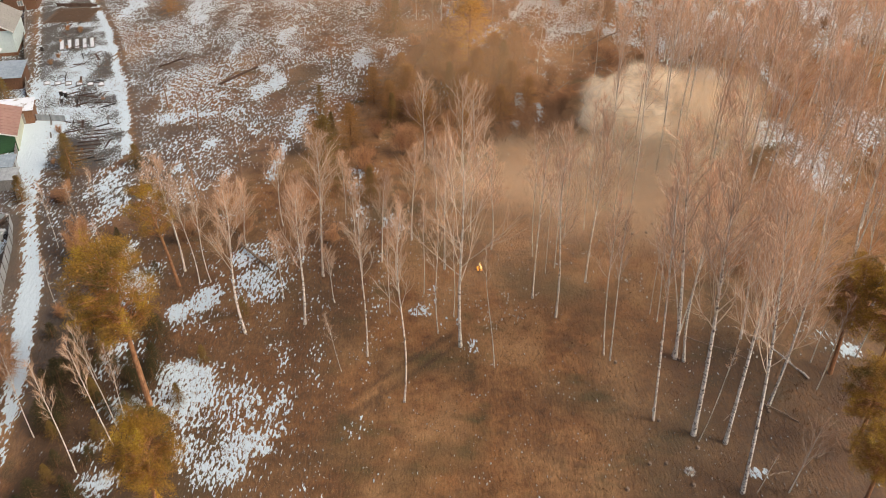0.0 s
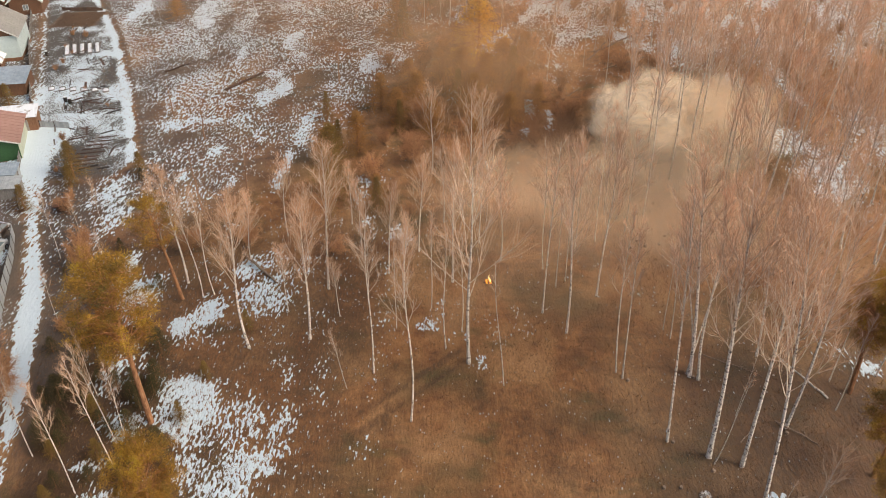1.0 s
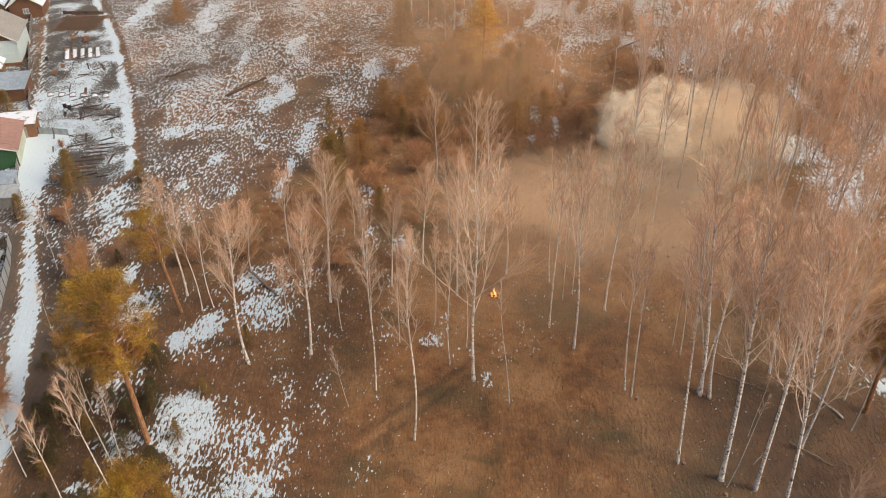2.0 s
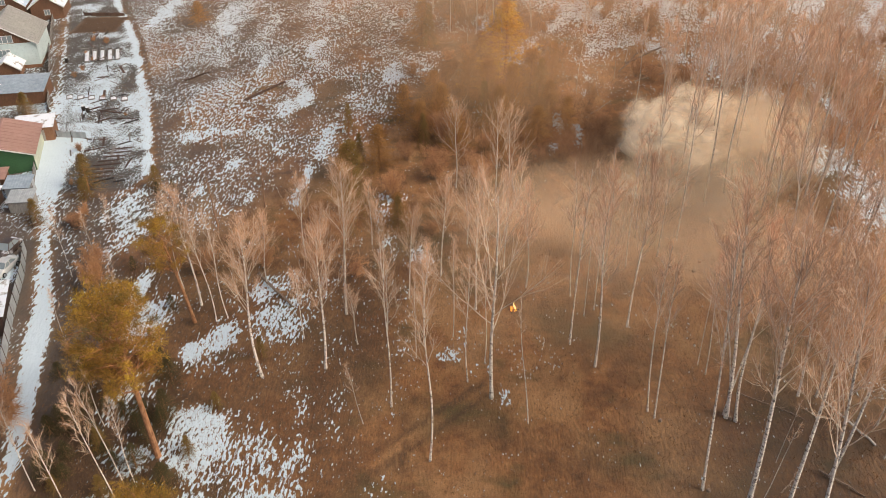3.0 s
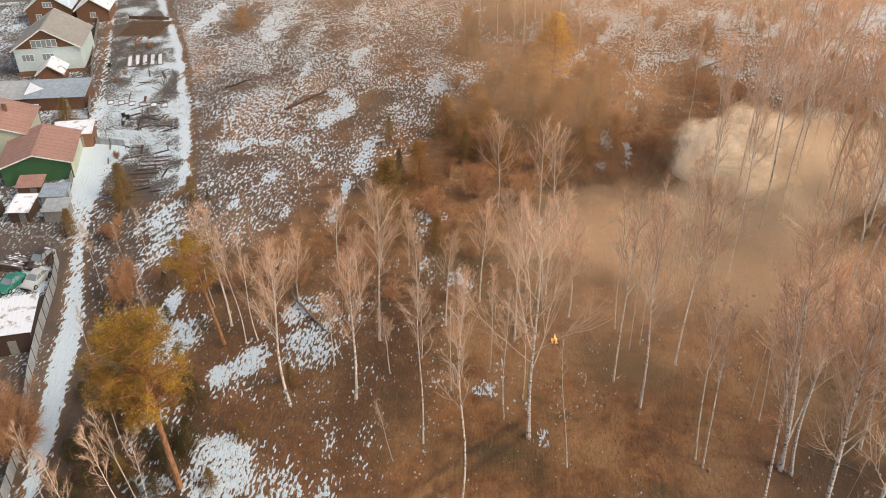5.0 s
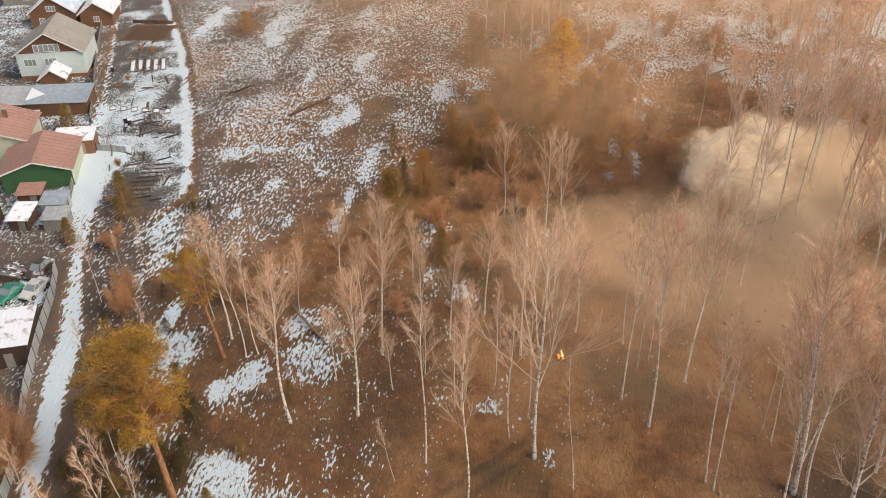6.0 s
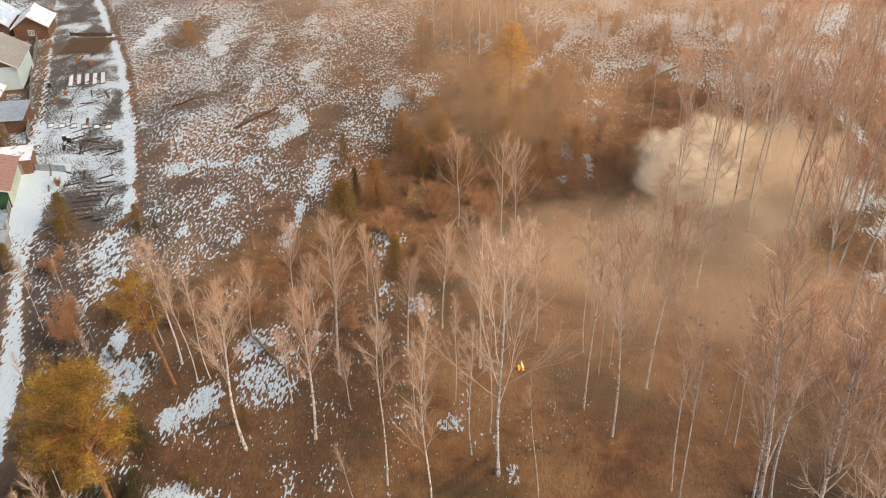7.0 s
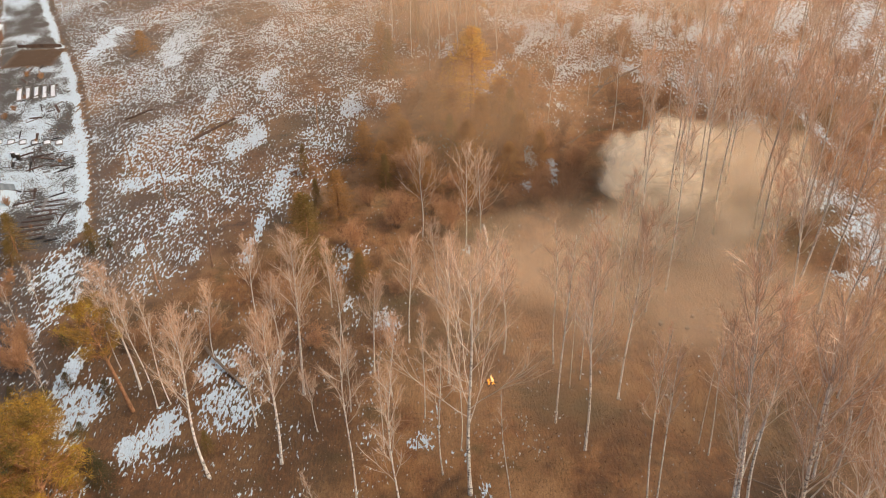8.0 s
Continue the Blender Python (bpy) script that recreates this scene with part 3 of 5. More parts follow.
# ---- plants ----
def grow_birch(rng, form):
    """A bare birch about 20 m high: a bending trunk, boughs that rise, and fine twigs."""
    trunk, boughs, twigs, limbs = Shape(), Shape(), Shape(), []
    start, count, spread, reach, thick = {
        "forest": (0.44, 22, (20, 46), (1.8, 6.0), 0.125), "broad": (0.33, 17, (36, 62), (3.0, 9.6), 0.14),
        "thin": (0.50, 15, (20, 50), (1.0, 3.4), 0.072), "pole": (0.72, 7, (25, 60), (0.4, 1.6), 0.062)}[form]
    full = form in ("forest", "broad")
    wild = 0.11 if form in ("forest", "broad") else 0.08
    sway = [Vector((rng.gauss(0, wild), rng.gauss(0, wild), 0)) for _ in range(4)]
    spine = []
    for i in range(13):
        t = i / 12
        bend = sway[0] * math.sin(t * 3.1) + sway[1] * math.sin(t * 6.2) + sway[2] * t * t * 2
        spine.append(bend * 1.6 + Vector((0, 0, 20 * t)))
    girth = [thick * (1 - i / 12) ** 0.75 + 0.018 for i in range(13)]
    girth[0] *= 1.35
    trunk.tube(spine, girth, 7)

    def along(t):
        i = min(int(t * 12), 11)
        return spine[i].lerp(spine[i + 1], t * 12 - i)

    turn = rng.uniform(0, 6.28)
    for k in range(count):
        t = start + (0.97 - start) * (k + rng.uniform(0, 0.8)) / count
        turn += 2.4 + rng.gauss(0, 0.4)
        lean = radians(rng.uniform(*spread) * (1.1 - 0.35 * t))
        way = Vector((math.cos(turn) * math.sin(lean), math.sin(turn) * math.sin(lean), math.cos(lean)))
        share = (1 - (t - start) / (1 - start))
        length = reach[0] + (reach[1] - reach[0]) * share * rng.uniform(0.65, 1.15)
        p, line = along(t), [along(t)]
        for _ in range(6):
            way = (way + Vector((rng.gauss(0, 0.12), rng.gauss(0, 0.12), 0.11 + rng.gauss(0, 0.06)))).normalized()
            p = p + way * (length / 6)
            line.append(p)
        r = max(0.014, thick * (1 - t) ** 0.6 * 0.27)
        limb = Shape()
        limbs.append(limb)
        for shape in (boughs, limb):
            shape.tube(line, [r * (1 - i / 6) ** 0.8 + 0.013 for i in range(7)], 4)
        for _ in range(rng.randint(6, 8) if full else (5 if form == "thin" else 2)):
            s = rng.uniform(0.2, 0.98) * 6
            i = min(int(s), 5)
            q = line[i].lerp(line[i + 1], s - i)
            w = swing(rng, (line[i + 1] - line[i]).normalized(), rng.uniform(16, 40))
            w = (w + Vector((0, 0, 0.25))).normalized()
            sub = length * rng.uniform(0.25, 0.5) + 0.3
            mid, end = q + w * sub * 0.5, q + (w + Vector((0, 0, 0.15))).normalized() * sub
            for shape in (boughs, limb):
                shape.tube([q, mid, end], [0.015, 0.012, 0.007], 3)
            for _ in range(rng.randint(17, 23) if full else 10):
                a = rng.uniform(0.1, 1.0)
                twigs.twig(rng, q.lerp(end, a), (swing(rng, w, rng.uniform(15, 75)) + Vector((0, 0, 0.12))).normalized(), rng.uniform(0.4, 1.15), 0.0075)
        for _ in range({"pole": 5, "thin": 16}[form] if not full else 26):
            a = rng.uniform(0.35, 1.0) * 6
            i = min(int(a), 5)
            twigs.twig(rng, line[i].lerp(line[i + 1], a - i), swing(rng, (line[i + 1] - line[i]).normalized(), rng.uniform(8, 50)), rng.uniform(0.5, 1.4), 0.0085)
    for _ in range({"pole": 10, "thin": 30}[form] if not full else 80):
        a = rng.uniform(0.75, 1.0)
        twigs.twig(rng, along(a * 0.999), swing(rng, Vector((0, 0, 1)), rng.uniform(5, 45)), rng.uniform(0.5, 1.3), 0.0085)
    return trunk, boughs, twigs, limbs


def birch_model(seed, form, label, split):
    rng = random.Random(seed)
    trunk, boughs, twigs, limbs = grow_birch(rng, form)
    ob = tagged(new("birch_tree"), label, "tree", "birches of the wood")
    part("trunk", trunk.mesh("birch_trunk", BARK), None, ob)
    if split:
        for limb in limbs:
            part("limb", limb.mesh("birch_limb", BOUGH), None, ob)
    else:
        tagged(part("branchwork", boughs.mesh("birch_branchwork", BOUGH), None, ob), kind="stuff")
    tagged(part("crown", twigs.mesh("birch_crown", TWIG), None, ob, "haze of reddish twigs"), kind="stuff")
    return ob


def clump(shape, rng, c, size, count, lift=0.25, width=0.027):
    for _ in range(count):
        way = Vector((rng.gauss(0, 1), rng.gauss(0, 1), rng.gauss(0, 0.8) + lift)).normalized()
        side = way.cross(Vector((rng.gauss(0, 1), rng.gauss(0, 1), rng.gauss(0, 1)))).normalized()
        shape.blade(c + way * size * rng.uniform(0.1, 0.75), way, side, size * rng.uniform(0.28, 0.48), width)


def pine_model(seed, label, low=0.5, wide=4.6, boughs=58):
    """A pine about 20 m high with a tall bare stem and a domed crown of needle clumps."""
    rng = random.Random(seed)
    trunk, limbs, crown, inner = Shape(), Shape(), Shape(), Shape()
    bend = Vector((rng.gauss(0, 0.5), rng.gauss(0, 0.5), 0))
    spine = [bend * math.sin(i / 10 * 2.6) + Vector((0, 0, 1.95 * i)) for i in range(11)]
    trunk.tube(spine, [0.30 * (1 - i / 10) ** 0.7 + 0.03 for i in range(11)], 9)
    middle, tall = 20 * (low + 1) / 2 - 0.3, 20 * (1 - low) / 2
    for k in range(boughs):
        level = -0.75 + 1.7 * ((k + rng.uniform(0, 0.9)) / boughs) ** 0.9
        turn = k * 2.4 + rng.gauss(0, 0.25)
        round_ = math.sqrt(max(0.02, 1 - min(1.0, abs(level)) ** 2.2)) * (0.82 if level < -0.3 else 1.0)
        out = wide * round_ * rng.uniform(0.72, 1.06)
        tip = Vector((math.cos(turn) * out, math.sin(turn) * out, middle + tall * level * 0.98 + rng.gauss(0, 0.3)))
        root_z = min(19.2, max(20 * low - 1.0, tip.z - 0.35 * out - rng.uniform(0, 0.8)))
        i = min(int(root_z / 1.95), 9)
        p = spine[i].lerp(spine[i + 1], min(1.0, root_z / 1.95 - i))
        line = [p.lerp(tip, s / 5) + Vector((rng.gauss(0, 0.14), rng.gauss(0, 0.14), 0.35 * math.sin(s / 5 * 3.14))) * (s > 0) for s in range(6)]
        limbs.tube(line, [0.095 * (1 - s / 5) + 0.02 for s in range(6)], 4)
        for s in range(2, 6):
            for _ in range(2 if s < 4 else 3):
                c = line[s] + Vector((rng.gauss(0, 0.45), rng.gauss(0, 0.45), rng.gauss(0.2, 0.3)))
                limbs.tube([line[s], c], [0.022, 0.012], 3)
                clump(crown if s > 3 or level > 0.45 else inner, rng, c, rng.uniform(0.5, 0.9), 84 if s > 3 else 44, 0.25, 0.021)
    for _ in range(8):
        clump(crown, rng, spine[10] + Vector((rng.gauss(0, 0.8), rng.gauss(0, 0.8), rng.gauss(-0.5, 0.4))), 0.8, 64)
    ob = tagged(new("pine_tree"), label, "tree", "pines of the wood")
    part("trunk", trunk.mesh("pine_trunk", PINE_BARK), None, ob)
    tagged(part("branchwork", limbs.mesh("pine_branchwork", PINE_BARK), None, ob), kind="stuff")
    tagged(part("crown", crown.mesh("pine_crown", NEEDLE), None, ob), kind="stuff")
    tagged(part("inner_needles", inner.mesh("pine_inner_needles", BROWN_NEEDLE), None, ob, "browned needles inside the crown, darkened for its inner shade"), kind="stuff")
    return ob


def spruce_model(seed, label, material, plump=0.26):
    """A young conifer about 10 m high, pointed, with drooping tiers down to the ground."""
    rng = random.Random(seed)
    trunk, crown = Shape(), Shape()
    trunk.tube([Vector((0, 0, i * 2.0)) for i in range(6)], [0.15 * (1 - i / 5) + 0.015 for i in range(6)], 6)
    for k in range(95):
        t = 0.06 + 0.93 * k / 95
        turn = k * 2.4 + rng.gauss(0, 0.3)
        length = 10 * plump * (1 - t) ** 0.85 * rng.uniform(0.7, 1.15) + 0.2
        way = Vector((math.cos(turn), math.sin(turn), -0.12 + 0.5 * t)).normalized()
        p = Vector((0, 0, 10 * t))
        trunk.tube([p, p + way * length], [0.022, 0.008], 3)
        for i in range(4):
            clump(crown, rng, p + way * length * (0.3 + 0.22 * i) + Vector((0, 0, -0.08 * i)), 0.6 - 0.05 * i, 26, 0.0)
    ob = tagged(new("conifer"), label, "tree", "young conifers")
    part("trunk", trunk.mesh("conifer_trunk", PINE_BARK), None, ob)
    tagged(part("crown", crown.mesh("conifer_crown", material), None, ob), kind="stuff")
    return ob


def bush_model(seed, label, stems, high):
    """A bare bush: stems from one root, forked, with dense fine twigs."""
    rng = random.Random(seed)
    wood, twigs = Shape(), Shape()
    for _ in range(stems):
        a, lean = rng.uniform(0, 6.28), radians(rng.uniform(4, 38))
        way = Vector((math.cos(a) * math.sin(lean), math.sin(a) * math.sin(lean), math.cos(lean)))
        p = Vector((rng.gauss(0, 0.2), rng.gauss(0, 0.2), -0.05))
        length, line = high * rng.uniform(0.6, 1.05), [p]
        for _ in range(5):
            way = (way + Vector((rng.gauss(0, 0.1), rng.gauss(0, 0.1), 0.06))).normalized()
            p = p + way * length / 5
            line.append(p)
        wood.tube(line, [0.024 * (1 - i / 5) + 0.007 for i in range(6)], 4)
        for _ in range(7):
            s = rng.uniform(0.25, 0.98) * 5
            i = min(int(s), 4)
            q = line[i].lerp(line[i + 1], s - i)
            w = swing(rng, (line[i + 1] - line[i]).normalized(), rng.uniform(20, 50))
            end = q + w * length * rng.uniform(0.15, 0.34)
            wood.tube([q, end], [0.010, 0.006], 3)
            for _ in range(20):
                twigs.twig(rng, q.lerp(end, rng.uniform(0.1, 1)), swing(rng, w, rng.uniform(15, 80)), rng.uniform(0.3, 0.8), 0.009)
    ob = tagged(new("bush"), label, "bush", "bare bushes")
    tagged(part("branchwork", wood.mesh("bush_branchwork", BUSH_STEM), None, ob), kind="stuff")
    tagged(part("crown", twigs.mesh("bush_crown", BUSH_TWIG), None, ob), kind="stuff")
    return ob


MODELS, PLANTED = {}, {}


def model(kind, index):
    key = (kind, index)
    if key not in MODELS:
        seed = 100 + 17 * index
        if kind == "pine":
            MODELS[key] = pine_model(seed, "tall pine with an orange-brown stem and golden-green needles", *((0.46, 4.2), (0.5, 3.9), (0.38, 3.7), (0.5, 3.6, 24))[index])
        elif kind == "conifer":
            MODELS[key] = spruce_model(seed, "young conifer with dull olive-brown needles", SPRUCE, (0.24, 0.3, 0.2)[index])
        elif kind == "golden":
            MODELS[key] = spruce_model(seed, "pointed conifer with golden needles in the sun", GOLD_NEEDLE, (0.36, 0.33)[index])
        elif kind == "sapling":
            MODELS[key] = spruce_model(seed, "low young conifer with dark olive needles", SAPLING_NEEDLE, (0.3, 0.36)[index])
        elif kind == "shady":
            MODELS[key] = spruce_model(seed, "dense conifer with dark brownish needles", SHADY_NEEDLE, (0.27, 0.31, 0.24)[index])
        elif kind == "bush":
            MODELS[key] = bush_model(seed, "bare bush of reddish-brown twigs", (18, 24, 14, 28)[index], (3.2, 4.0, 2.4, 3.4)[index])
        else:
            words = {"forest": "tall bare birch with a white trunk and reddish twigs", "broad": "bare birch with wide spreading boughs",
                     "thin": "slender young birch, bare, with a pale stem", "pole": "thin dead birch pole with a few broken twigs"}
            MODELS[key] = birch_model(seed, kind, words[kind], kind == "broad" or (kind == "forest" and index < 3))
        PLANTED[key] = []
    return key


KINDS = {"forest": 6, "broad": 3, "thin": 4, "pole": 3, "bush": 4, "pine": 3, "conifer": 3, "golden": 2, "shady": 3, "sapling": 2}
HIGH = {"forest": 20.0, "broad": 20.0, "thin": 20.0, "pole": 20.0, "pine": 20.0, "conifer": 10.0, "golden": 10.0, "shady": 10.0, "sapling": 10.0, "bush": 3.4}
STOOD = []
chance = random.Random(5)


def plant(kind, x, y, high, dx=0.0, dy=0.0, turn=None, index=None, girth=1.0):
    """Stands a plant at x, y; dx and dy: how far its top leans over, in metres."""
    key = model(kind, chance.randrange(KINDS[kind]) if index is None else index)
    size = high / HIGH[kind]
    lean = Vector((dx, dy, high)).to_track_quat("Z", "Y").to_matrix().to_4x4()
    spin = pose(0, 0, 0, 0, 0, chance.uniform(0, 360) if turn is None else turn)
    # the track quaternion spins the tree too, which a chance turn hides
    m = Matrix.Translation((x, y, land(x, y) - 0.12)) @ lean @ spin @ Matrix.Diagonal((size * girth, size * girth, size, 1))
    PLANTED[key].append(m)
    STOOD.append((x, y))


def free(x, y, gap):
    return all((x - a) ** 2 + (y - b) ** 2 > gap * gap for a, b in STOOD)


def settle_plants():
    for key, poses in PLANTED.items():
        for m in poses[1:]:
            copy_thing(MODELS[key], m)
        MODELS[key].matrix_basis = poses[0]

# ---- the trees that stand out ----
# birches round the fire
plant("broad", 1.9, 70.0, 24.0, index=0, turn=20)
plant("pole", 5.4, 66.6, 15.5, -1.5, 0.1, index=0)
plant("thin", -3.8, 61.9, 23.0, 0.1, 0)
plant("thin", -8.0, 68.8, 20.5)
plant("forest", -15.4, 74.2, 17.0, 0.4, 0.1, index=0, girth=1.2)
plant("forest", -14.4, 83.1, 18.5, 0.7, 0.2, girth=1.15)
plant("thin", -2.2, 79.4, 13.0)
plant("thin", -0.5, 72.3, 16.0, -0.3, 0)
plant("thin", 1.2, 75.1, 13.0)
plant("forest", 0.2, 84.0, 17.0)
plant("thin", -10.5, 66.4, 8.0, -1.2, 0)
plant("thin", -6.0, 76.0, 11.0)
for x, y, h in ((-17.5, 88.5, 11), (-11.0, 90.0, 10), (-7.5, 86.0, 12), (-4.0, 90.5, 13), (-9.5, 80.5, 9), (3.5, 92.0, 12), (-1.0, 97.0, 11), (6.0, 88.0, 13),
                (-18.5, 79.0, 9), (-24.5, 88.5, 10), (-21.0, 94.5, 11), (-13.0, 97.0, 9), (-5.5, 82.5, 10), (-12.5, 78.0, 8)):
    plant("forest", x, y, h, chance.gauss(0, 0.4), 0, girth=1.05)
# birches beside the smoke
plant("thin", 10.3, 78.1, 21.5, 0.4, -0.1)
plant("thin", 11.0, 86.2, 17.0, -0.6, 0.1)
plant("pole", 12.2, 82.7, 14.0)
plant("forest", 12.6, 74.6, 22.5, -0.6, 0.1, girth=0.8)
plant("thin", 13.4, 83.8, 15.0)
plant("forest", 16.7, 80.9, 20.0, 0.5, -0.1, girth=0.8)
plant("thin", 17.0, 68.3, 19.5, -1.0, 0.2)
plant("thin", 17.5, 67.4, 18.5, -0.4, 0.1)
plant("thin", 20.3, 58.8, 27.0, -1.6, 0.6)
plant("forest", 24.3, 67.5, 25.0, -2.4, 0.9, girth=1.1)
plant("thin", 24.5, 67.8, 20.0, -3.2, 0.6)
plant("thin", 24.1, 67.9, 21.0, 1.8, 0.6)
plant("pole", 23.1, 74.9, 12.0)
plant("thin", 23.6, 73.5, 15.0, -0.7, 0.2)
plant("forest", 25.1, 67.0, 22.0, -0.8, 0.3)
plant("forest", 23.7, 56.9, 28.0, -1.2, 0.5, index=1, girth=1.15)
plant("forest", 26.4, 55.8, 27.0, -0.2, 0.1)
plant("forest", 26.4, 50.1, 29.0, -1.4, 0.8, girth=0.9)
plant("forest", 31.8, 60.4, 23.0, 0.8, -0.3)
plant("pole", 24.0, 56.1, 12.0, 1.6, -0.5)
plant("pole", 27.5, 62.0, 8.0, 0.6, 0)
plant("forest", 33.6, 70.3, 20.0, -0.9, 0.5)
plant("forest", 31.9, 70.4, 18.0, -1.1, 0.5)
plant("thin", 36.0, 73.0, 18.0)
plant("forest", 38.5, 75.0, 21.0)
plant("thin", 40.6, 77.0, 20.0, 1.0, 0)
plant("thin", 38.0, 66.5, 14.0, 0.6, 0)
plant("thin", 37.2, 62.5, 12.0, 0.5, 0)
plant("broad", 30.4, 50.0, 8.0, 1.2, 0.4, index=1, girth=0.9)
plant("pole", 27.6, 50.0, 5.0, 1.0, 0.2, girth=1.6)
# birches in and behind the smoke
plant("thin", 30.2, 106.7, 26.5)
plant("thin", 33.3, 108.5, 25.5, -0.5, 0.2)
plant("thin", 25.1, 98.0, 24.0, -0.3, 0.1)
plant("thin", 27.5, 109.5, 23.0)
plant("thin", 29.0, 113.0, 24.0)
plant("thin", 24.5, 112.0, 22.0)
plant("thin", 31.5, 112.5, 23.0)
plant("thin", 35.0, 112.0, 24.0)
plant("thin", 22.5, 103.0, 20.0)
plant("thin", 20.0, 98.0, 16.0)
plant("broad", -2.8, 110.6, 12.5, index=0)
plant("broad", 2.6, 107.7, 13.0, index=1)
plant("broad", 4.4, 108.0, 12.5, index=2)
plant("thin", 16.3, 140.3, 16.0, 0.8, 0)
plant("broad", 22.0, 94.0, 13.0, index=1)
plant("thin", 15.2, 90.0, 17.0)
plant("thin", 18.0, 92.0, 18.0)
# beside the lane
plant("forest", -21.8, 72.9, 19.0, -0.4, -0.1, girth=1.1)
plant("thin", -33.9, 53.7, 13.5, -0.8, -0.1, girth=1.05)
plant("thin", -31.4, 56.8, 14.0, -1.4, -0.8, girth=1.05)
plant("thin", -32.0, 59.5, 13.0, -1.0, -0.5)
plant("thin", -30.2, 58.5, 11.0, -0.6, 0)
plant("forest", -31.5, 84.8, 15.5, -0.4, -0.2, girth=1.2)
plant("thin", -29.0, 82.0, 15.0, -1.0, 0)
plant("thin", -27.8, 82.5, 14.0, -0.8, 0)
plant("thin", -34.5, 88.0, 13.0, -0.8, 0)
plant("thin", -36.0, 66.0, 9.0, -0.6, 0)
plant("thin", -39.5, 58.0, 12.0, -0.5, 0)
plant("thin", -40.5, 52.5, 12.0, -0.5, 0)
plant("bush", -46.2, 65.0, 7.0, index=3)
plant("bush", -48.3, 66.8, 5.5, index=1)
plant("bush", -46.4, 92.0, 3.6, index=3)
plant("bush", -52.0, 101.0, 3.2, index=0)
plant("bush", -53.0, 104.5, 2.8, index=2)
# pines and conifers
plant("pine", -29.5, 62.3, 19.6, -1.2, 0.2, index=0, turn=0)
plant("pine", -22.8, 43.7, 17.5, 0.8, 0.4, index=1, girth=0.74)
plant("pine", -31.4, 81.7, 15.0, -2.0, -0.8, index=3, girth=0.95)
plant("pine", 39.4, 64.8, 14.5, index=2)
plant("pine", 41.5, 61.5, 15.0, index=0)
plant("pine", 37.6, 54.5, 11.0, index=2, girth=1.2)
plant("pine", 35.2, 47.0, 11.0, index=1, girth=1.2)
plant("golden", 4.5, 142.0, 15.5, index=0, girth=1.45)
for x, y, h in ((1.5, 135.0, 9.0), (5.5, 133.5, 8.5), (8.5, 138.0, 9.0), (3.4, 128.0, 7.5), (-5.5, 128.0, 8.0), (-8.5, 124.0, 7.0), (-3.0, 121.0, 6.5), (-7.0, 134.0, 7.5), (-1.5, 141.0, 8.0), (11.0, 131.0, 7.0),
                (13.5, 127.0, 6.0), (9.0, 124.0, 6.0), (3.0, 118.5, 5.5), (-11.5, 131.0, 6.5), (-14.0, 116.5, 7.0), (-18.5, 113.0, 6.0), (0.5, 149.0, 8.0), (12.5, 145.0, 7.5), (-10.7, 164.0, 9.0), (-10.0, 101.5, 5.0)):
    plant("shady", x, y, h, girth=1.7)
for tries in range(90):
    x, y = chance.uniform(-44, -24), chance.uniform(46, 76)
    if x > lane_line(y) + 2.2 and x < -25 - 0.25 * (y - 50) and free(x, y, 1.3):
        plant("sapling", x, y, chance.uniform(1.4, 3.8), girth=chance.uniform(1.3, 1.9))
for tries in range(24):
    x, y = chance.uniform(-54, -33), chance.uniform(76, 112)
    if lane_line(y) + 3.0 < x < path_line(y) + 6 and free(x, y, 2.0):
        plant("sapling", x, y, chance.uniform(1.0, 2.4), girth=1.3)
for tries in range(30):
    x, y = chance.uniform(-52, -33), chance.uniform(78, 108)
    if lane_line(y) + 3.0 < x < path_line(y) + 5 and free(x, y, 2.4):
        plant("thin", x, y, chance.uniform(5, 10), chance.gauss(0, 0.5), 0)
plant("golden", 7.5, 197.0, 15.0, index=1)
plant("conifer", -9.3, 162.0, 8.5, index=0)
plant("conifer", -16.0, 103.5, 11.5, index=1, girth=1.25)
plant("conifer", -9.8, 99.8, 5.5, index=0)
plant("conifer", -55.0, 111.0, 6.0, index=1, girth=1.5)
plant("conifer", -45.3, 111.5, 3.8, index=1, girth=1.5)
plant("shady", -57.6, 178.0, 4.5, index=1, girth=2.2)
plant("conifer", -5.0, 180.0, 8.0, index=0)
plant("conifer", -22.5, 75.8, 3.2, index=1)
plant("golden", -25.0, 49.5, 2.5, index=1)
plant("conifer", -36.6, 70.0, 4.0, index=1)
for x, y, h in ((-33.0, 57.5, 3.0), (-36.0, 52.5, 2.6), (-29.6, 54.6, 2.2), (-26.6, 62.5, 2.6), (-35.2, 63.0, 3.2), (-37.6, 58.0, 2.4), (-58.6, 102.2, 4.2), (-54.5, 108.5, 3.6), (-25.5, 68.5, 2.4)):
    plant("conifer", x, y, h, index=1, girth=1.4)
plant("conifer", -74.2, 134.0, 5.0, index=1, girth=1.5)
for x, y, h in ((-8, 122, 6), (1, 131, 7), (10, 137, 8), (-17, 118, 5), (-20, 128, 5)):
    plant("conifer", x, y, h)
for tries in range(120):
    x, y = chance.uniform(-7, 19), chance.uniform(112, 156)
    if free(x, y, 3.2):
        plant("bush", x, y, chance.uniform(2.5, 5.5))

# ---- the rest of the wood ----
FAR = []


def wood(kind, x, y, high):
    if y > 172 or x > 80:
        FAR.append((x, y, high))
        STOOD.append((x, y))
        return
    plant(kind, x, y, high, chance.gauss(0, 0.5), chance.gauss(0, 0.5), index=chance.randint(3, 5) if kind == "forest" else None)


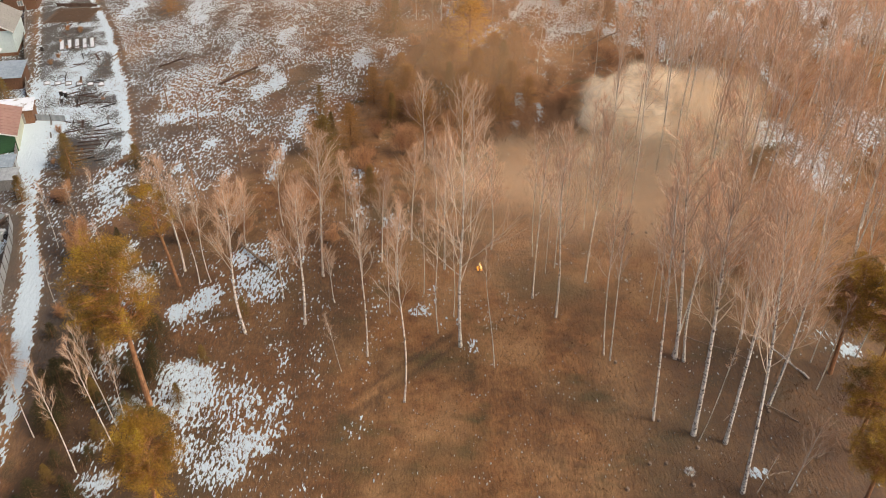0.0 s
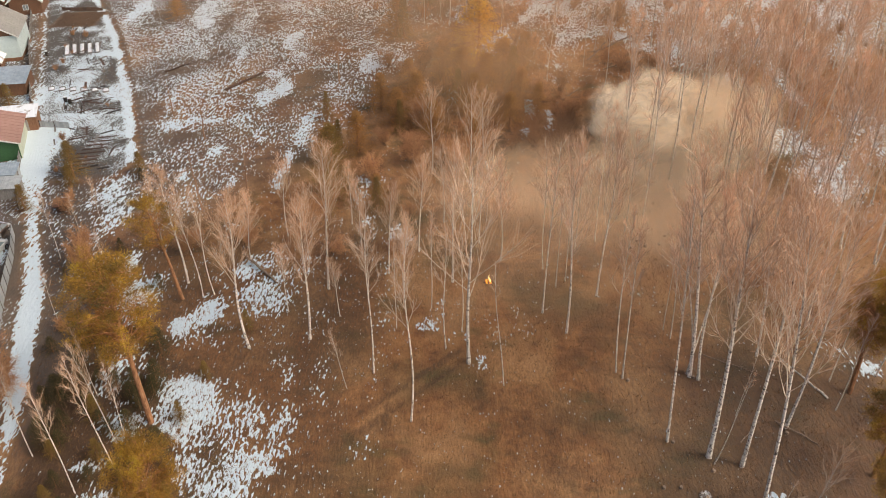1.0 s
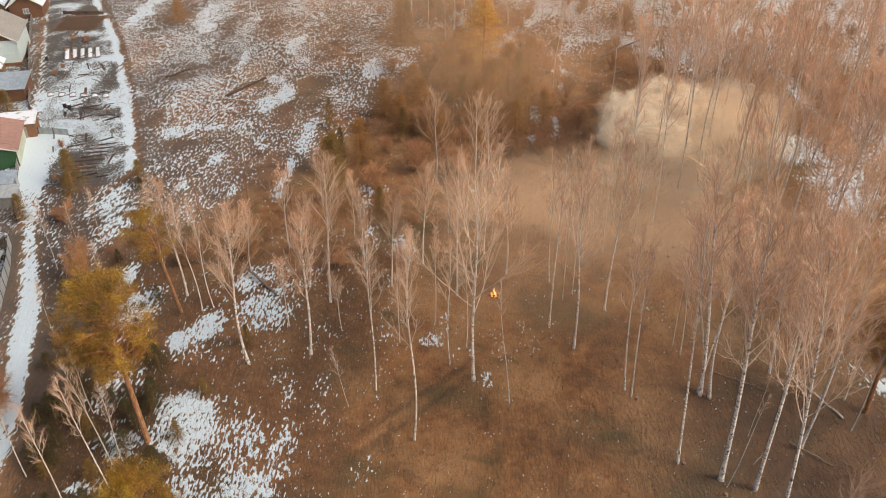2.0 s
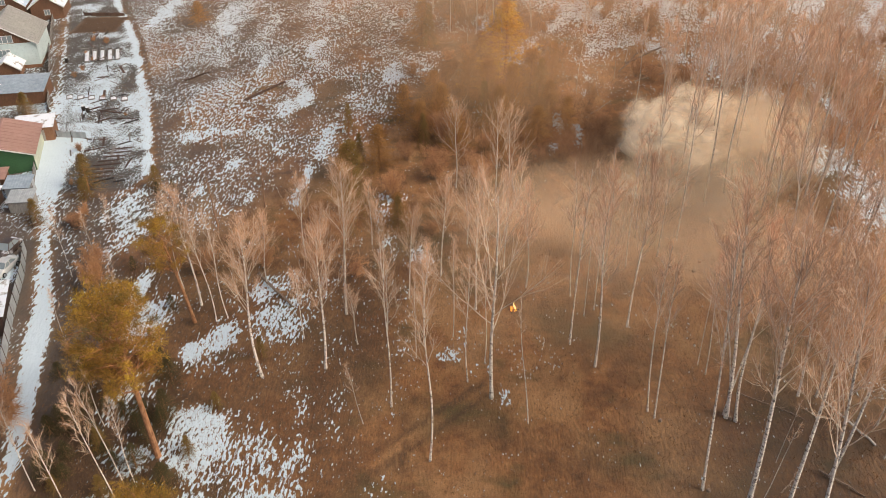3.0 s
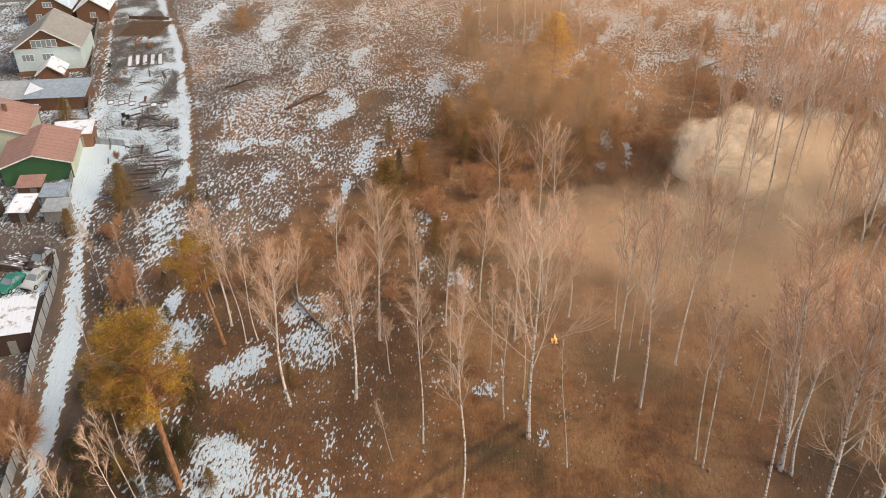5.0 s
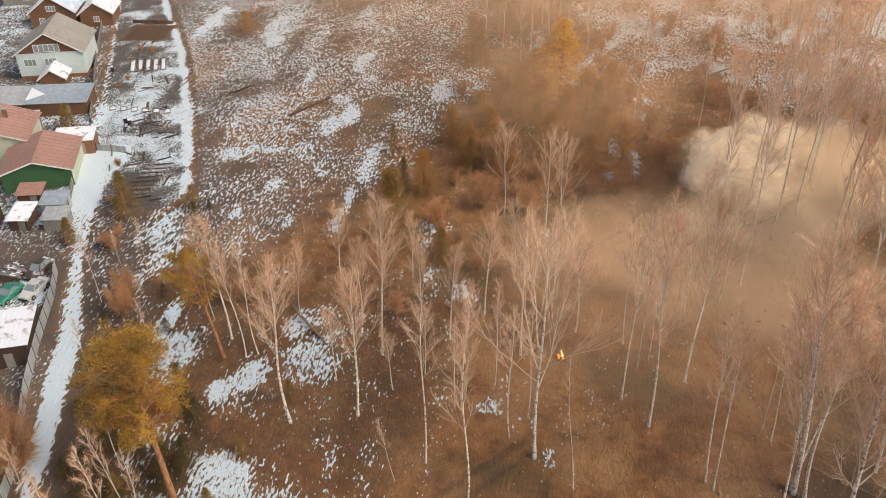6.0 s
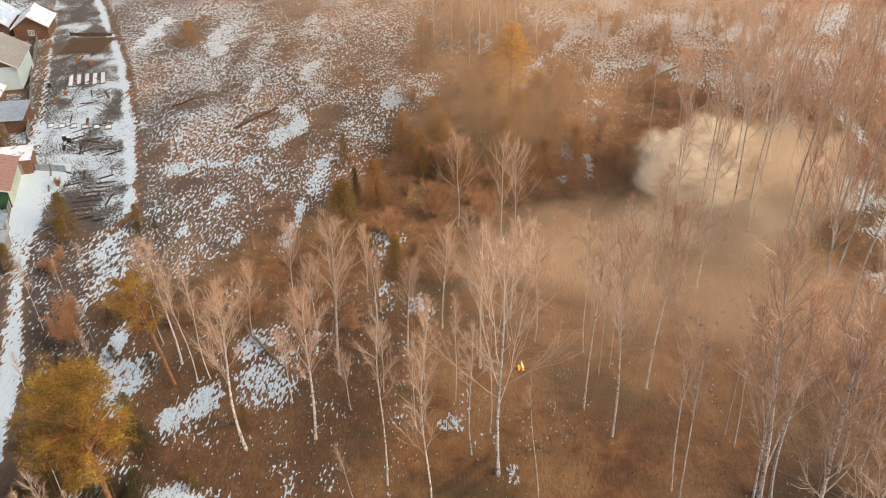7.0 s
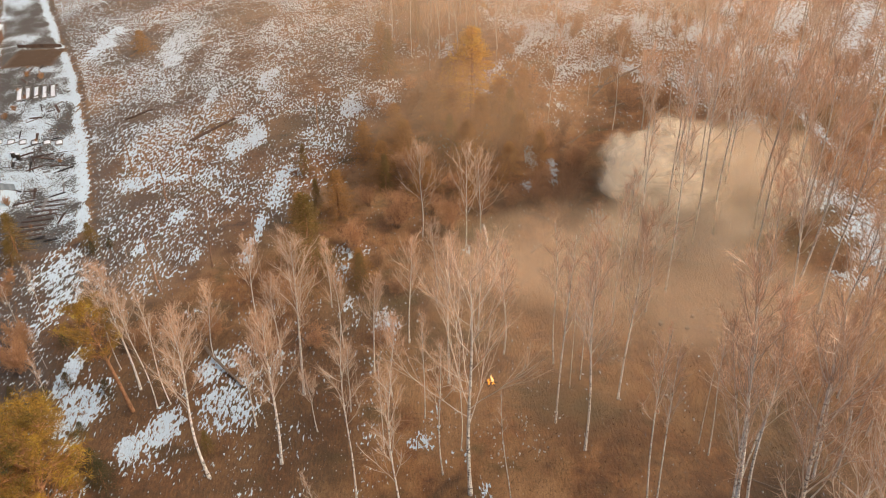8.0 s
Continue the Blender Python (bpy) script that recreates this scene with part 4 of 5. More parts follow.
for tries in range(900):
    x, y = chance.uniform(34, 108), chance.uniform(64, 215)
    if x < 0.50 * y + 12 and x > 22 + 0.12 * (y - 64) and free(x, y, 3.6 + 0.012 * (y - 60)):
        wood("forest" if chance.random() < 0.75 else "thin", x, y, chance.uniform(15, 23))
for tries in range(260):
    x, y = chance.uniform(-14, 44), chance.uniform(128, 222)
    if free(x, y, 4.8):
        wood("thin" if chance.random() < 0.75 else "forest", x, y, chance.uniform(9, 17))
for tries in range(90):
    x, y = chance.uniform(-75, -12), chance.uniform(98, 215)
    if x > path_line(y) + 5 and free(x, y, 8.0):
        plant("pole", x, y, chance.uniform(5, 11), girth=0.8)
for tries in range(60):
    x, y = chance.uniform(-30, 20), chance.uniform(84, 150)
    if (x > -14 or y < 100) and free(x, y, 3.0):
        plant("bush", x, y, chance.uniform(1.4, 3.6), girth=1.3)
for tries in range(70):
    x, y = chance.uniform(-60, 90), chance.uniform(70, 200)
    if x > path_line(y) + 3 and (x > 30 or (y > 100 and x > -16)) and free(x, y, 2.6):
        plant("bush", x, y, chance.uniform(1.6, 4.0))
for tries in range(8):
    x, y = chance.uniform(-46, -30), chance.uniform(76, 96)
    if x > lane_line(y) + 2.5 and free(x, y, 1.8):
        plant("bush", x, y, chance.uniform(2.0, 4.5))
for tries in range(12):
    y = chance.uniform(108, 178)
    x = chance.uniform(lane_line(y) + 2.5, path_line(y) - 3.5)
    if free(x, y, 2.2):
        plant("bush", x, y, chance.uniform(0.6, 1.5))
for tries in range(150):
    x, y = chance.uniform(-14, 100), chance.uniform(205, 265)
    if free(x, y, 4.0):
        wood("thin" if chance.random() < 0.5 else "forest", x, y, chance.uniform(10, 18))
for tries in range(90):
    x, y = chance.uniform(-12, 60), chance.uniform(140, 215)
    if free(x, y, 2.6):
        plant("bush", x, y, chance.uniform(2.0, 4.5))
settle_plants()


def build_far_wood():
    """The far edge of the wood, whose trees nobody could count."""
    rng, stems, twigs = random.Random(41), Shape(), Shape()
    for x, y, high in FAR:
        foot = Vector((x, y, land(x, y) - 0.1))
        top = foot + Vector((rng.gauss(0, 0.6), rng.gauss(0, 0.6), high))
        stems.tube([foot, foot.lerp(top, 0.5) + Vector((rng.gauss(0, 0.2), rng.gauss(0, 0.2), 0)), top], [0.14, 0.09, 0.03], 5)
        for k in range(15):
            a = rng.uniform(0.42, 0.96)
            p = foot.lerp(top, a)
            way = swing(rng, Vector((0, 0, 1)), rng.uniform(22, 50))
            end = p + way * high * 0.30 * (1.12 - a) / 0.6
            stems.tube([p, p.lerp(end, 0.5) - Vector((0, 0, 0.1)), end + Vector((0, 0, 0.3))], [0.045, 0.03, 0.015], 3)
            for _ in range(24):
                twigs.twig(rng, p.lerp(end, rng.uniform(0.2, 1.05)), (swing(rng, way, rng.uniform(10, 60)) + Vector((0, 0, 0.2))).normalized(), rng.uniform(0.4, 1.0), 0.011)
    far = tagged(new("far_wood"), "far bare birch wood of pale stems and reddish twigs", "wood", kind="stuff")
    tagged(part("stems", stems.mesh("far_stems", BARK), None, far), kind="stuff")
    tagged(part("crowns", twigs.mesh("far_crowns", TWIG), None, far), kind="stuff")


build_far_wood()


def build_grass():
    """Tufts of dead grass over the open ground."""
    rng, shape = random.Random(11), Shape()
    for _ in range(26000):
        y = 44 + 110 * rng.random() ** 1.5
        x = rng.uniform(-0.55 * y - 6, 0.55 * y + 6)
        if x < lane_line(y) + 2:
            continue
        p = Vector((x, y, land(x, y) - 0.05))
        for _ in range(4):
            way = Vector((rng.gauss(0, 0.55), rng.gauss(0, 0.55), 0.8)).normalized()
            shape.blade(p + Vector((rng.gauss(0, 0.12), rng.gauss(0, 0.12), 0)), way, Vector((rng.gauss(0, 1), rng.gauss(0, 1), 0)).normalized(), rng.uniform(0.2, 0.5), 0.028)
    tagged(new("dry_grass", shape.mesh("dry_grass", GRASS)), "tufts of dead straw-brown grass on the ground", "grass", kind="stuff")


build_grass()


def build_scraps():
    """Small scraps of snow left on the dead grass, most of them in loose clusters."""
    rng, verts, faces = random.Random(77), [], []
    def scrap(x, y, r):
        f, z, turn = len(verts), land(x, y), rng.uniform(0, 3.1)
        for k in range(6):
            a = k * 1.047 + turn
            out = r * rng.uniform(0.45, 1.2)
            verts.append((x + out * math.cos(a), y + out * 1.5 * math.sin(a), z - 0.12))
        verts.append((x, y, z + 0.10 + r * rng.uniform(0.2, 0.7)))
        faces.extend((f + k, f + (k + 1) % 6, f + 6) for k in range(6))
    for _ in range(400):
        y = rng.uniform(44, 122)
        x = rng.uniform(-0.30 * y, 0.5 * y)
        wide = rng.uniform(0.3, 1.1)
        for _ in range(rng.choice((1, 1, 2, 3, 5, 9))):
            scrap(x + rng.gauss(0, wide), y + rng.gauss(0, wide * 1.3), rng.uniform(0.05, 0.14) * (0.6 + y / 130))
    tagged(new("snow_scraps", mesh_from("snow_scraps", verts, faces, FROST)), "small scraps of snow left on dead grass", "snow", kind="stuff")


build_scraps()


# ---- smoke and fire ----
def build_smoke(x, y, up, rx, ry, turn, veils, step, dome, colour, amount, grain, label, even=0.0, torn=1.2, rise=0.0):
    verts, faces, n = [], [], 34
    rng = random.Random(int(x * 7 + y))
    for k in range(veils):
        first, ox, oy = len(verts), rng.gauss(0, 0.10), rng.gauss(0, 0.10)
        for j in range(n + 1):
            for i in range(n + 1):
                u, v = 2.5 * i / n - 1.25, 2.5 * j / n - 1.25
                r = math.hypot(u, v)
                dx, dy = u * rx * math.cos(radians(turn)) - v * ry * math.sin(radians(turn)), u * rx * math.sin(radians(turn)) + v * ry * math.cos(radians(turn))
                z = k * step + rise * (0.5 + 0.5 * v) + dome * max(0, 1 - r * r) + (0.3 + 0.06 * rise) * noise.noise((u * 2.2 + k * 5, v * 2.2, 1.0)) + land(x + dx, y + dy) - land(x, y)
                verts.append((u + ox * (k > 0), v + oy * (k > 0), z))
        faces += [(first + j * (n + 1) + i, first + j * (n + 1) + i + 1, first + (j + 1) * (n + 1) + i + 1, first + (j + 1) * (n + 1) + i) for j in range(n) for i in range(n)]
    ob = new("smoke", mesh_from("smoke", verts, faces, smoke_material("smoke", colour, amount, grain, x, even, torn), True))
    ob.matrix_basis = Matrix.Translation((x, y, land(x, y) + up)) @ pose(0, 0, 0, 0, 0, turn) @ Matrix.Diagonal((rx, ry, 1, 1))
    tagged(ob, label, "smoke", kind="stuff")


def bank_material(colour, amount, grain, seed, torn, firm):
    """Smoke whose thickness fades out and breaks up towards the rim of the bank, in all three directions."""
    m = bpy.data.materials.new("smoke_bank")
    m.use_nodes = True
    tree = m.node_tree
    tree.nodes.remove(tree.nodes["Principled BSDF"])
    coords = tree.nodes.new("ShaderNodeTexCoord").outputs["Object"]
    length = tree.nodes.new("ShaderNodeVectorMath")
    length.operation = "LENGTH"
    tree.links.new(coords, length.inputs[0])
    moved = tree.nodes.new("ShaderNodeVectorMath")
    moved.operation = "ADD"
    moved.inputs[1].default_value = (seed, seed * 0.7, seed * 0.3)
    tree.links.new(coords, moved.inputs[0])
    billow = maths(tree, "MULTIPLY", maths(tree, "SUBTRACT", noise_of(tree, moved.outputs[0], grain, 4.0, 0.55, (1, 1, 0.6)), 0.5), torn)
    fill = maths(tree, "ADD", maths(tree, "SUBTRACT", 1.0, length.outputs["Value"]), billow)
    rim = maths(tree, "MULTIPLY", maths(tree, "SUBTRACT", 1.12, length.outputs["Value"]), 4.0, True)
    alpha = maths(tree, "MULTIPLY", maths(tree, "MULTIPLY", maths(tree, "MULTIPLY", fill, firm, True), rim), amount, True)
    clear = tree.nodes.new("ShaderNodeBsdfTransparent")
    diffuse = node(tree, "ShaderNodeBsdfDiffuse", Color=(*colour, 1))
    glow = node(tree, "ShaderNodeBsdfTranslucent", Color=(*colour, 1))
    body = node(tree, "ShaderNodeMixShader", Fac=0.06)
    tree.links.new(diffuse.outputs[0], body.inputs[1])
    tree.links.new(glow.outputs[0], body.inputs[2])
    out = tree.nodes.new("ShaderNodeMixShader")
    tree.links.new(alpha, out.inputs[0])
    tree.links.new(clear.outputs[0], out.inputs[1])
    tree.links.new(body.outputs[0], out.inputs[2])
    tree.links.new(out.outputs[0], tree.nodes["Material Output"].inputs["Surface"])
    return m


def build_bank(x, y, up, rx, ry, rz, turn, layers, colour, amount, grain, torn, label, tilt=30, firm=2.0, seed=0.0):
    """A bank of smoke: thin uneven layers that lean with the wind and thin out towards the rim."""
    verts, faces, n = [], [], 16
    for k in range(layers):
        first, level = len(verts), -1.0 + 2.0 * (k + 0.5) / layers
        for j in range(n + 1):
            for i in range(n + 1):
                u, v = 2.4 * i / n - 1.2, 2.4 * j / n - 1.2
                verts.append((u, v, level + 0.07 * noise.noise((u * 2.0 + k * 3.1, v * 2.0, seed or x))))
        faces += [(first + j * (n + 1) + i, first + j * (n + 1) + i + 1, first + (j + 1) * (n + 1) + i + 1, first + (j + 1) * (n + 1) + i) for j in range(n) for i in range(n)]
    ob = new("smoke", mesh_from("smoke", verts, faces, bank_material(colour, amount, grain, seed or x, torn, firm), True))
    ob.matrix_basis = Matrix.Translation((x, y, land(x, y) + up)) @ pose(0, 0, 0, tilt, 0, turn) @ Matrix.Diagonal((rx, ry, rz, 1))
    tagged(ob, label, "smoke", kind="stuff")


build_bank(28.6, 115.0, 5.4, 9.5, 7.4, 5.2, 8, 12, (1.0, 0.83, 0.61), 0.60, 1.8, 2.2, "thick pale smoke rising between the birches", 34, 3.2, 27.6)
build_bank(37.0, 113.5, 5.4, 12.5, 8.0, 5.0, -6, 12, (1.0, 0.78, 0.54), 0.22, 1.6, 1.8, "paler smoke drifting on among the stems")
build_bank(29.0, 106.0, 3.6, 13.0, 8.0, 3.6, 4, 8, (1.0, 0.75, 0.50), 0.14, 1.7, 1.8, "thin pale smoke low over the ground", 16)
build_bank(7.0, 134.0, 7.0, 22.0, 17.0, 4.2, 0, 6, (1.0, 0.63, 0.35), 0.06, 1.7, 1.6, "thin orange smoke among dark conifers", 10)
build_bank(13.0, 98.0, 3.8, 17.0, 11.0, 3.6, 12, 8, (1.0, 0.70, 0.44), 0.085, 1.7, 1.8, "thin tan smoke drifting over dead grass", 12)
build_bank(32.0, 90.0, 4.0, 14.0, 9.0, 3.4, -10, 7, (1.0, 0.71, 0.46), 0.07, 1.7, 1.8, "thin tan smoke drifting through birch stems", 12)
build_smoke(19.0, 88.0, 6.0, 44.0, 30.0, -4, 1, 1.5, 0.5, (1.0, 0.66, 0.41), 0.27, 1.1, "thin tan smoke spread over the clearing", 0.75, 0.4, 2.0)
build_smoke(6.0, 205.0, 10.0, 110.0, 115.0, 0, 1, 2.0, 1.0, (1.0, 0.65, 0.38), 0.52, 1.6, "thin orange haze of smoke among the treetops", 0.92, 0.25)
build_smoke(30.0, 158.0, 18.0, 95.0, 70.0, 0, 1, 2.0, 1.0, (1.0, 0.65, 0.40), 0.46, 2.4, "thin tan haze of smoke over the treetops", 0.8, 0.4)


def build_fire(x, y):
    fire = thing("camp_fire", x, y, 0, "small yellow flame on charred sticks in dead grass", "fire")
    outer, inner = flame_material("flame_outer", (1.0, 0.40, 0.06), 1.3), flame_material("flame_inner", (1.0, 0.72, 0.28), 2.2)
    rng = random.Random(3)
    for k in range(5):
        shape = Shape()
        a, h = k * 1.3, (1.15, 0.55, 0.45, 0.6, 0.35)[k]
        p = Vector((0.32 * math.cos(a) * (k > 0), 0.32 * math.sin(a) * (k > 0), 0.05))
        line = [p + Vector((0.10 * math.sin(i * 1.1 + k), 0.08 * math.cos(i * 1.4 + k), h * i / 6)) for i in range(7)]
        shape.tube(line, [0.105 * w for w in (0.45, 0.9, 1.0, 0.75, 0.5, 0.25, 0.03)], 8)
        part("flame", shape.mesh("flame", inner if k == 0 else outer), None, fire)
    for k in range(6):
        a = k * 1.05
        d = Vector((math.cos(a), math.sin(a), 0))
        shape = Shape()
        shape.tube([-d * 0.7 + Vector((0, 0, 0.05)), Vector((0, 0, 0.14)), d * 0.6 + Vector((0, 0, 0.06))], [0.05, 0.06, 0.04], 6)
        part("stick", shape.mesh("stick", CHAR), None, fire)


build_fire(4.5, 83.8)


# ---- fallen wood ----
def build_log(x0, y0, x1, y1, r, lift0, lift1, material, label, name="fallen_log"):
    a, b = Vector((x0, y0, land(x0, y0) + r + lift0)), Vector((x1, y1, land(x1, y1) + r + lift1))
    rng, shape, base = random.Random(int(x0 * 31 + y0)), Shape(), (a + b) / 2
    side = (b - a).cross(Vector((0, 0, 1))).normalized()
    line = [a.lerp(b, i / 8) + side * rng.gauss(0, 0.08) - base for i in range(9)]
    shape.tube(line, [r * (1.15 - 0.45 * i / 8) for i in range(9)], 8)
    ob = new(name)
    ob.matrix_basis = Matrix.Translation(base)
    tagged(ob, label, "log", "fallen wood")
    stem = part("stem", shape.mesh("log_stem", material), None, ob)
    for k in range(4):
        i = rng.randint(2, 6)
        way = swing(rng, (b - a).normalized(), rng.uniform(35, 70))
        way.z = abs(way.z)
        snag = Shape()
        snag.tube([line[i], line[i] + way * rng.uniform(0.3, 1.0)], [r * 0.3, r * 0.12], 5)
        part("branch_stub", snag.mesh("branch_stub", material), None, ob)
    return ob


build_log(-25.9, 90.2, -20.8, 84.4, 0.17, 0.5, 0.0, DEADWOOD, "long fallen trunk lying across patchy snow")
build_log(26.3, 70.8, 31.6, 67.3, 0.07, 0.0, 0.0, DEADWOOD, "thin fallen birch stem on brown grass")
build_log(30.8, 60.8, 34.0, 58.2, 0.09, 0.4, 0.0, DEADWOOD, "broken birch stem leaning on the ground")
build_log(4.9, 112.6, 5.5, 105.7, 0.15, 0.0, 0.0, BARK, "white birch stem lying on dark ground")
build_log(27.0, 58.5, 29.2, 60.8, 0.06, 0.0, 0.5, DEADWOOD, "bent dead branch on brown grass")
build_log(33.4, 53.6, 35.2, 54.3, 0.07, 0.0, 0.0, DEADWOOD, "short fallen branch on brown grass")
build_log(29.0, 51.9, 31.2, 52.3, 0.06, 0.0, 0.0, DEADWOOD, "short fallen branch on brown grass")
build_log(37.0, 64.0, 33.5, 69.5, 0.10, 0.0, 0.8, BARK, "fallen birch leaning among standing stems")


for x0, y0, x1, y1, r in ((-39.3, 139.6, -33.6, 146.4, 0.22), (-52.0, 148.2, -48.4, 151.4, 0.16)):
    build_log(x0, y0, x1, y1, r, 0.0, 0.2, DARK_WOOD, "dark fallen trunk lying in the snowy meadow")
for x0, y0, x1, y1, r in ((26.0, 152.5, 36.5, 161.0, 0.16), (26.4, 144.8, 35.0, 148.5, 0.13), (32.6, 141.5, 38.6, 146.6, 0.14), (10.4, 106.0, 15.0, 110.5, 0.10), (17.0, 131.5, 21.5, 136.0, 0.11), (24.5, 149.0, 28.5, 155.5, 0.12)):
    build_log(x0, y0, x1, y1, r, 0.0, 0.7, DEADWOOD, "dead fallen stem among brown brushwood")


def build_snag(x, y, high, lean):
    """A thin standing dead trunk with a few broken stubs."""
    rng, shape = random.Random(int(x * 13 + y)), Shape()
    line = [Vector((lean * (i / 6) ** 1.5 + rng.gauss(0, 0.04), rng.gauss(0, 0.04), -0.2 + (high + 0.2) * i / 6)) for i in range(7)]
    shape.tube(line, [0.15 * (1 - 0.75 * i / 6) for i in range(7)], 7)
    ob = tagged(new("dead_trunk"), "thin dark dead trunk standing in broken snow", "tree", "standing dead trunks")
    ob.matrix_basis = pose(x, y, land(x, y))
    part("stem", shape.mesh("snag_stem", BUSH_STEM), None, ob)
    for k in range(5):
        i = rng.randint(2, 5)
        stub = Shape()
        stub.tube([line[i], line[i] + swing(rng, Vector((0, 0, 1)), rng.uniform(40, 80)) * rng.uniform(0.3, 1.0)], [0.035, 0.012], 5)
        part("branch_stub", stub.mesh("snag_stub", BUSH_STEM), None, ob)


for x, y, high, lean in ((-33.9, 101.3, 8.5, -0.5), (-21.7, 101.9, 9.0, -0.2), (-28.6, 106.0, 7.0, 0.3), (-19.6, 141.5, 8.0, 0.2), (-45.8, 131.0, 6.0, -0.3), (-38.5, 122.0, 6.5, 0.2)):
    build_snag(x, y, high, lean)


def build_stump(x, y, r, h):
    shape = Shape()
    shape.tube([Vector((0, 0, -0.1)), Vector((0, 0, h * 0.5)), Vector((0.02, 0, h)), Vector((0.02, 0, h + 0.01))], [r * 1.3, r, r * 0.95, 0.01], 9)
    ob = tagged(new("tree_stump"), "low cut birch stump with a pale top", "stump", "stumps in the clearing")
    ob.matrix_basis = pose(x, y, land(x, y))
    part("stub", shape.mesh("stump_stub", DEADWOOD), None, ob)


for x, y in ((18.0, 67.0), (20.8, 58.7), (24.6, 67.3), (31.6, 59.6), (22.3, 50.9), (23.7, 55.2), (20.4, 53.4), (18.9, 53.4), (16.4, 50.6)):
    build_stump(x, y, 0.17, 0.25)
for x, y in ((23.2, 91.8), (24.0, 90.6), (25.8, 90.9), (26.9, 92.8), (28.3, 90.2), (22.2, 90.4)):
    build_stump(x, y, 0.22, 0.3)

# ---- houses and sheds of the plots ----
def build_window(parent, x, z, w, h, panes, y):
    """A white-framed window in a wall that faces -y."""
    win = part("window", box(w + 0.16, 0.10, 0.08, x, y - 0.03, z - 0.08), TRIM, parent, "white-framed window")
    part("frame", box(w + 0.16, 0.08, 0.08, x, y - 0.02, z + h), TRIM, win)
    for k in range(panes + 1):
        part("mullion", box(0.08, 0.08, h, x - w / 2 + w * k / panes, y - 0.02, z), TRIM, win)
    for k in range(panes):
        part("pane", box(w / panes - 0.085, 0.03, h, x - w / 2 + w * (k + 0.5) / panes, y - 0.012, z), GLASS, win)


def roof_slab(x0, z0, x1, z1, over, span, low, high):
    """A slab on the slope from the eave (x0, z0) up to the ridge (x1, z1), from low to high over it."""
    bm = bmesh.new()
    way = Vector((x1 - x0, 0, z1 - z0)).normalized()
    up = Vector((-way.z, 0, way.x)) if way.x > 0 else Vector((way.z, 0, -way.x))
    a = Vector((x0, 0, z0)) - way * over
    b = Vector((x1, 0, z1))
    def slab(y0, y1, low, high):
        vs = [bm.verts.new(p + up * k + Vector((0, y, 0))) for y in (y0, y1) for p, k in ((a, low), (b, low), (b, high), (a, high))]
        for f in ((0, 1, 2, 3), (7, 6, 5, 4), (0, 4, 5, 1), (1, 5, 6, 2), (2, 6, 7, 3), (3, 7, 4, 0)):
            bm.faces.new([vs[i] for i in f])
    slab(*span, low, high)
    bmesh.ops.recalc_face_normals(bm, faces=bm.faces[:])
    return bm


def build_house(x, y, yaw, w, d, eave, ridge, wall, gable, roof, label, windows=(), plinth=None, side=None, chimney=True):
    """A gabled house whose gable faces -y; x and y: the middle of its front."""
    ob = thing("house", x, y, yaw, label, "house", "houses of the plots")
    part("wall", prism([(-w / 2, -0.5), (w / 2, -0.5), (w / 2, eave), (0, ridge), (-w / 2, eave)], 0, d), wall, ob)
    if plinth:
        part("plinth", box(w + 0.08, d + 0.08, 1.3, 0, d / 2, -0.5), plinth, ob)
    if gable:
        s = 0.96
        part("gable", prism([(-w / 2 * s, eave + 0.05), (w / 2 * s, eave + 0.05), (0, eave + (ridge - eave) * s)], -0.06, 0.0), gable, ob, "brown boarded gable")
    if side:
        part("side_cladding", box(0.06, d - 0.1, eave - 0.1, w / 2 + 0.035, d / 2, 0), side, ob, "pale cladding")
    for s in (-1, 1):
        deck = part("roof", roof_slab(s * w / 2, eave + 0.02, 0, ridge + 0.02, 0.5, (-0.5, d + 0.5), 0.0, 0.12), roof, ob)
        for k in range(int(d / 0.9)):
            y0 = -0.5 + (d + 1.0) * (k + 0.5) / int(d / 0.9)
            part("rib", roof_slab(s * w / 2, eave + 0.02, 0, ridge + 0.02, 0.5, (y0 - 0.03, y0 + 0.03), 0.12, 0.16), roof, deck)
        for end in (-0.5, d + 0.5):
            a = math.atan2(ridge - eave, w / 2)
            n = math.hypot(ridge - eave, w / 2) + 0.5
            turn = pose(0, 0, 0, 0, s * math.degrees(a), 0)
            mid = Vector((s * (w / 4 + 0.22), end, (eave + ridge) / 2 - 0.22))
            part("barge_board", box(n, 0.05, 0.22, mid.x, mid.y, mid.z, turn=turn), TRIM, ob)
    part("ridge_cap", box(0.3, d + 1.0, 0.08, 0, d / 2, ridge + 0.1, 0.02), roof, ob)
    for wx, wz, ww, wh, panes in windows:
        build_window(ob, wx, wz, ww, wh, panes, 0.0 if not (gable and wz > eave) else -0.06)
    if chimney:
        stack = part("chimney", box(0.55, 0.55, 1.5, w * 0.18, d * 0.6, ridge - 0.8, 0.02), BROWN_WOOD, ob, "small brick chimney")
        part("cap", box(0.7, 0.7, 0.1, w * 0.18, d * 0.6, ridge + 0.7), SHEET, stack)
    return ob


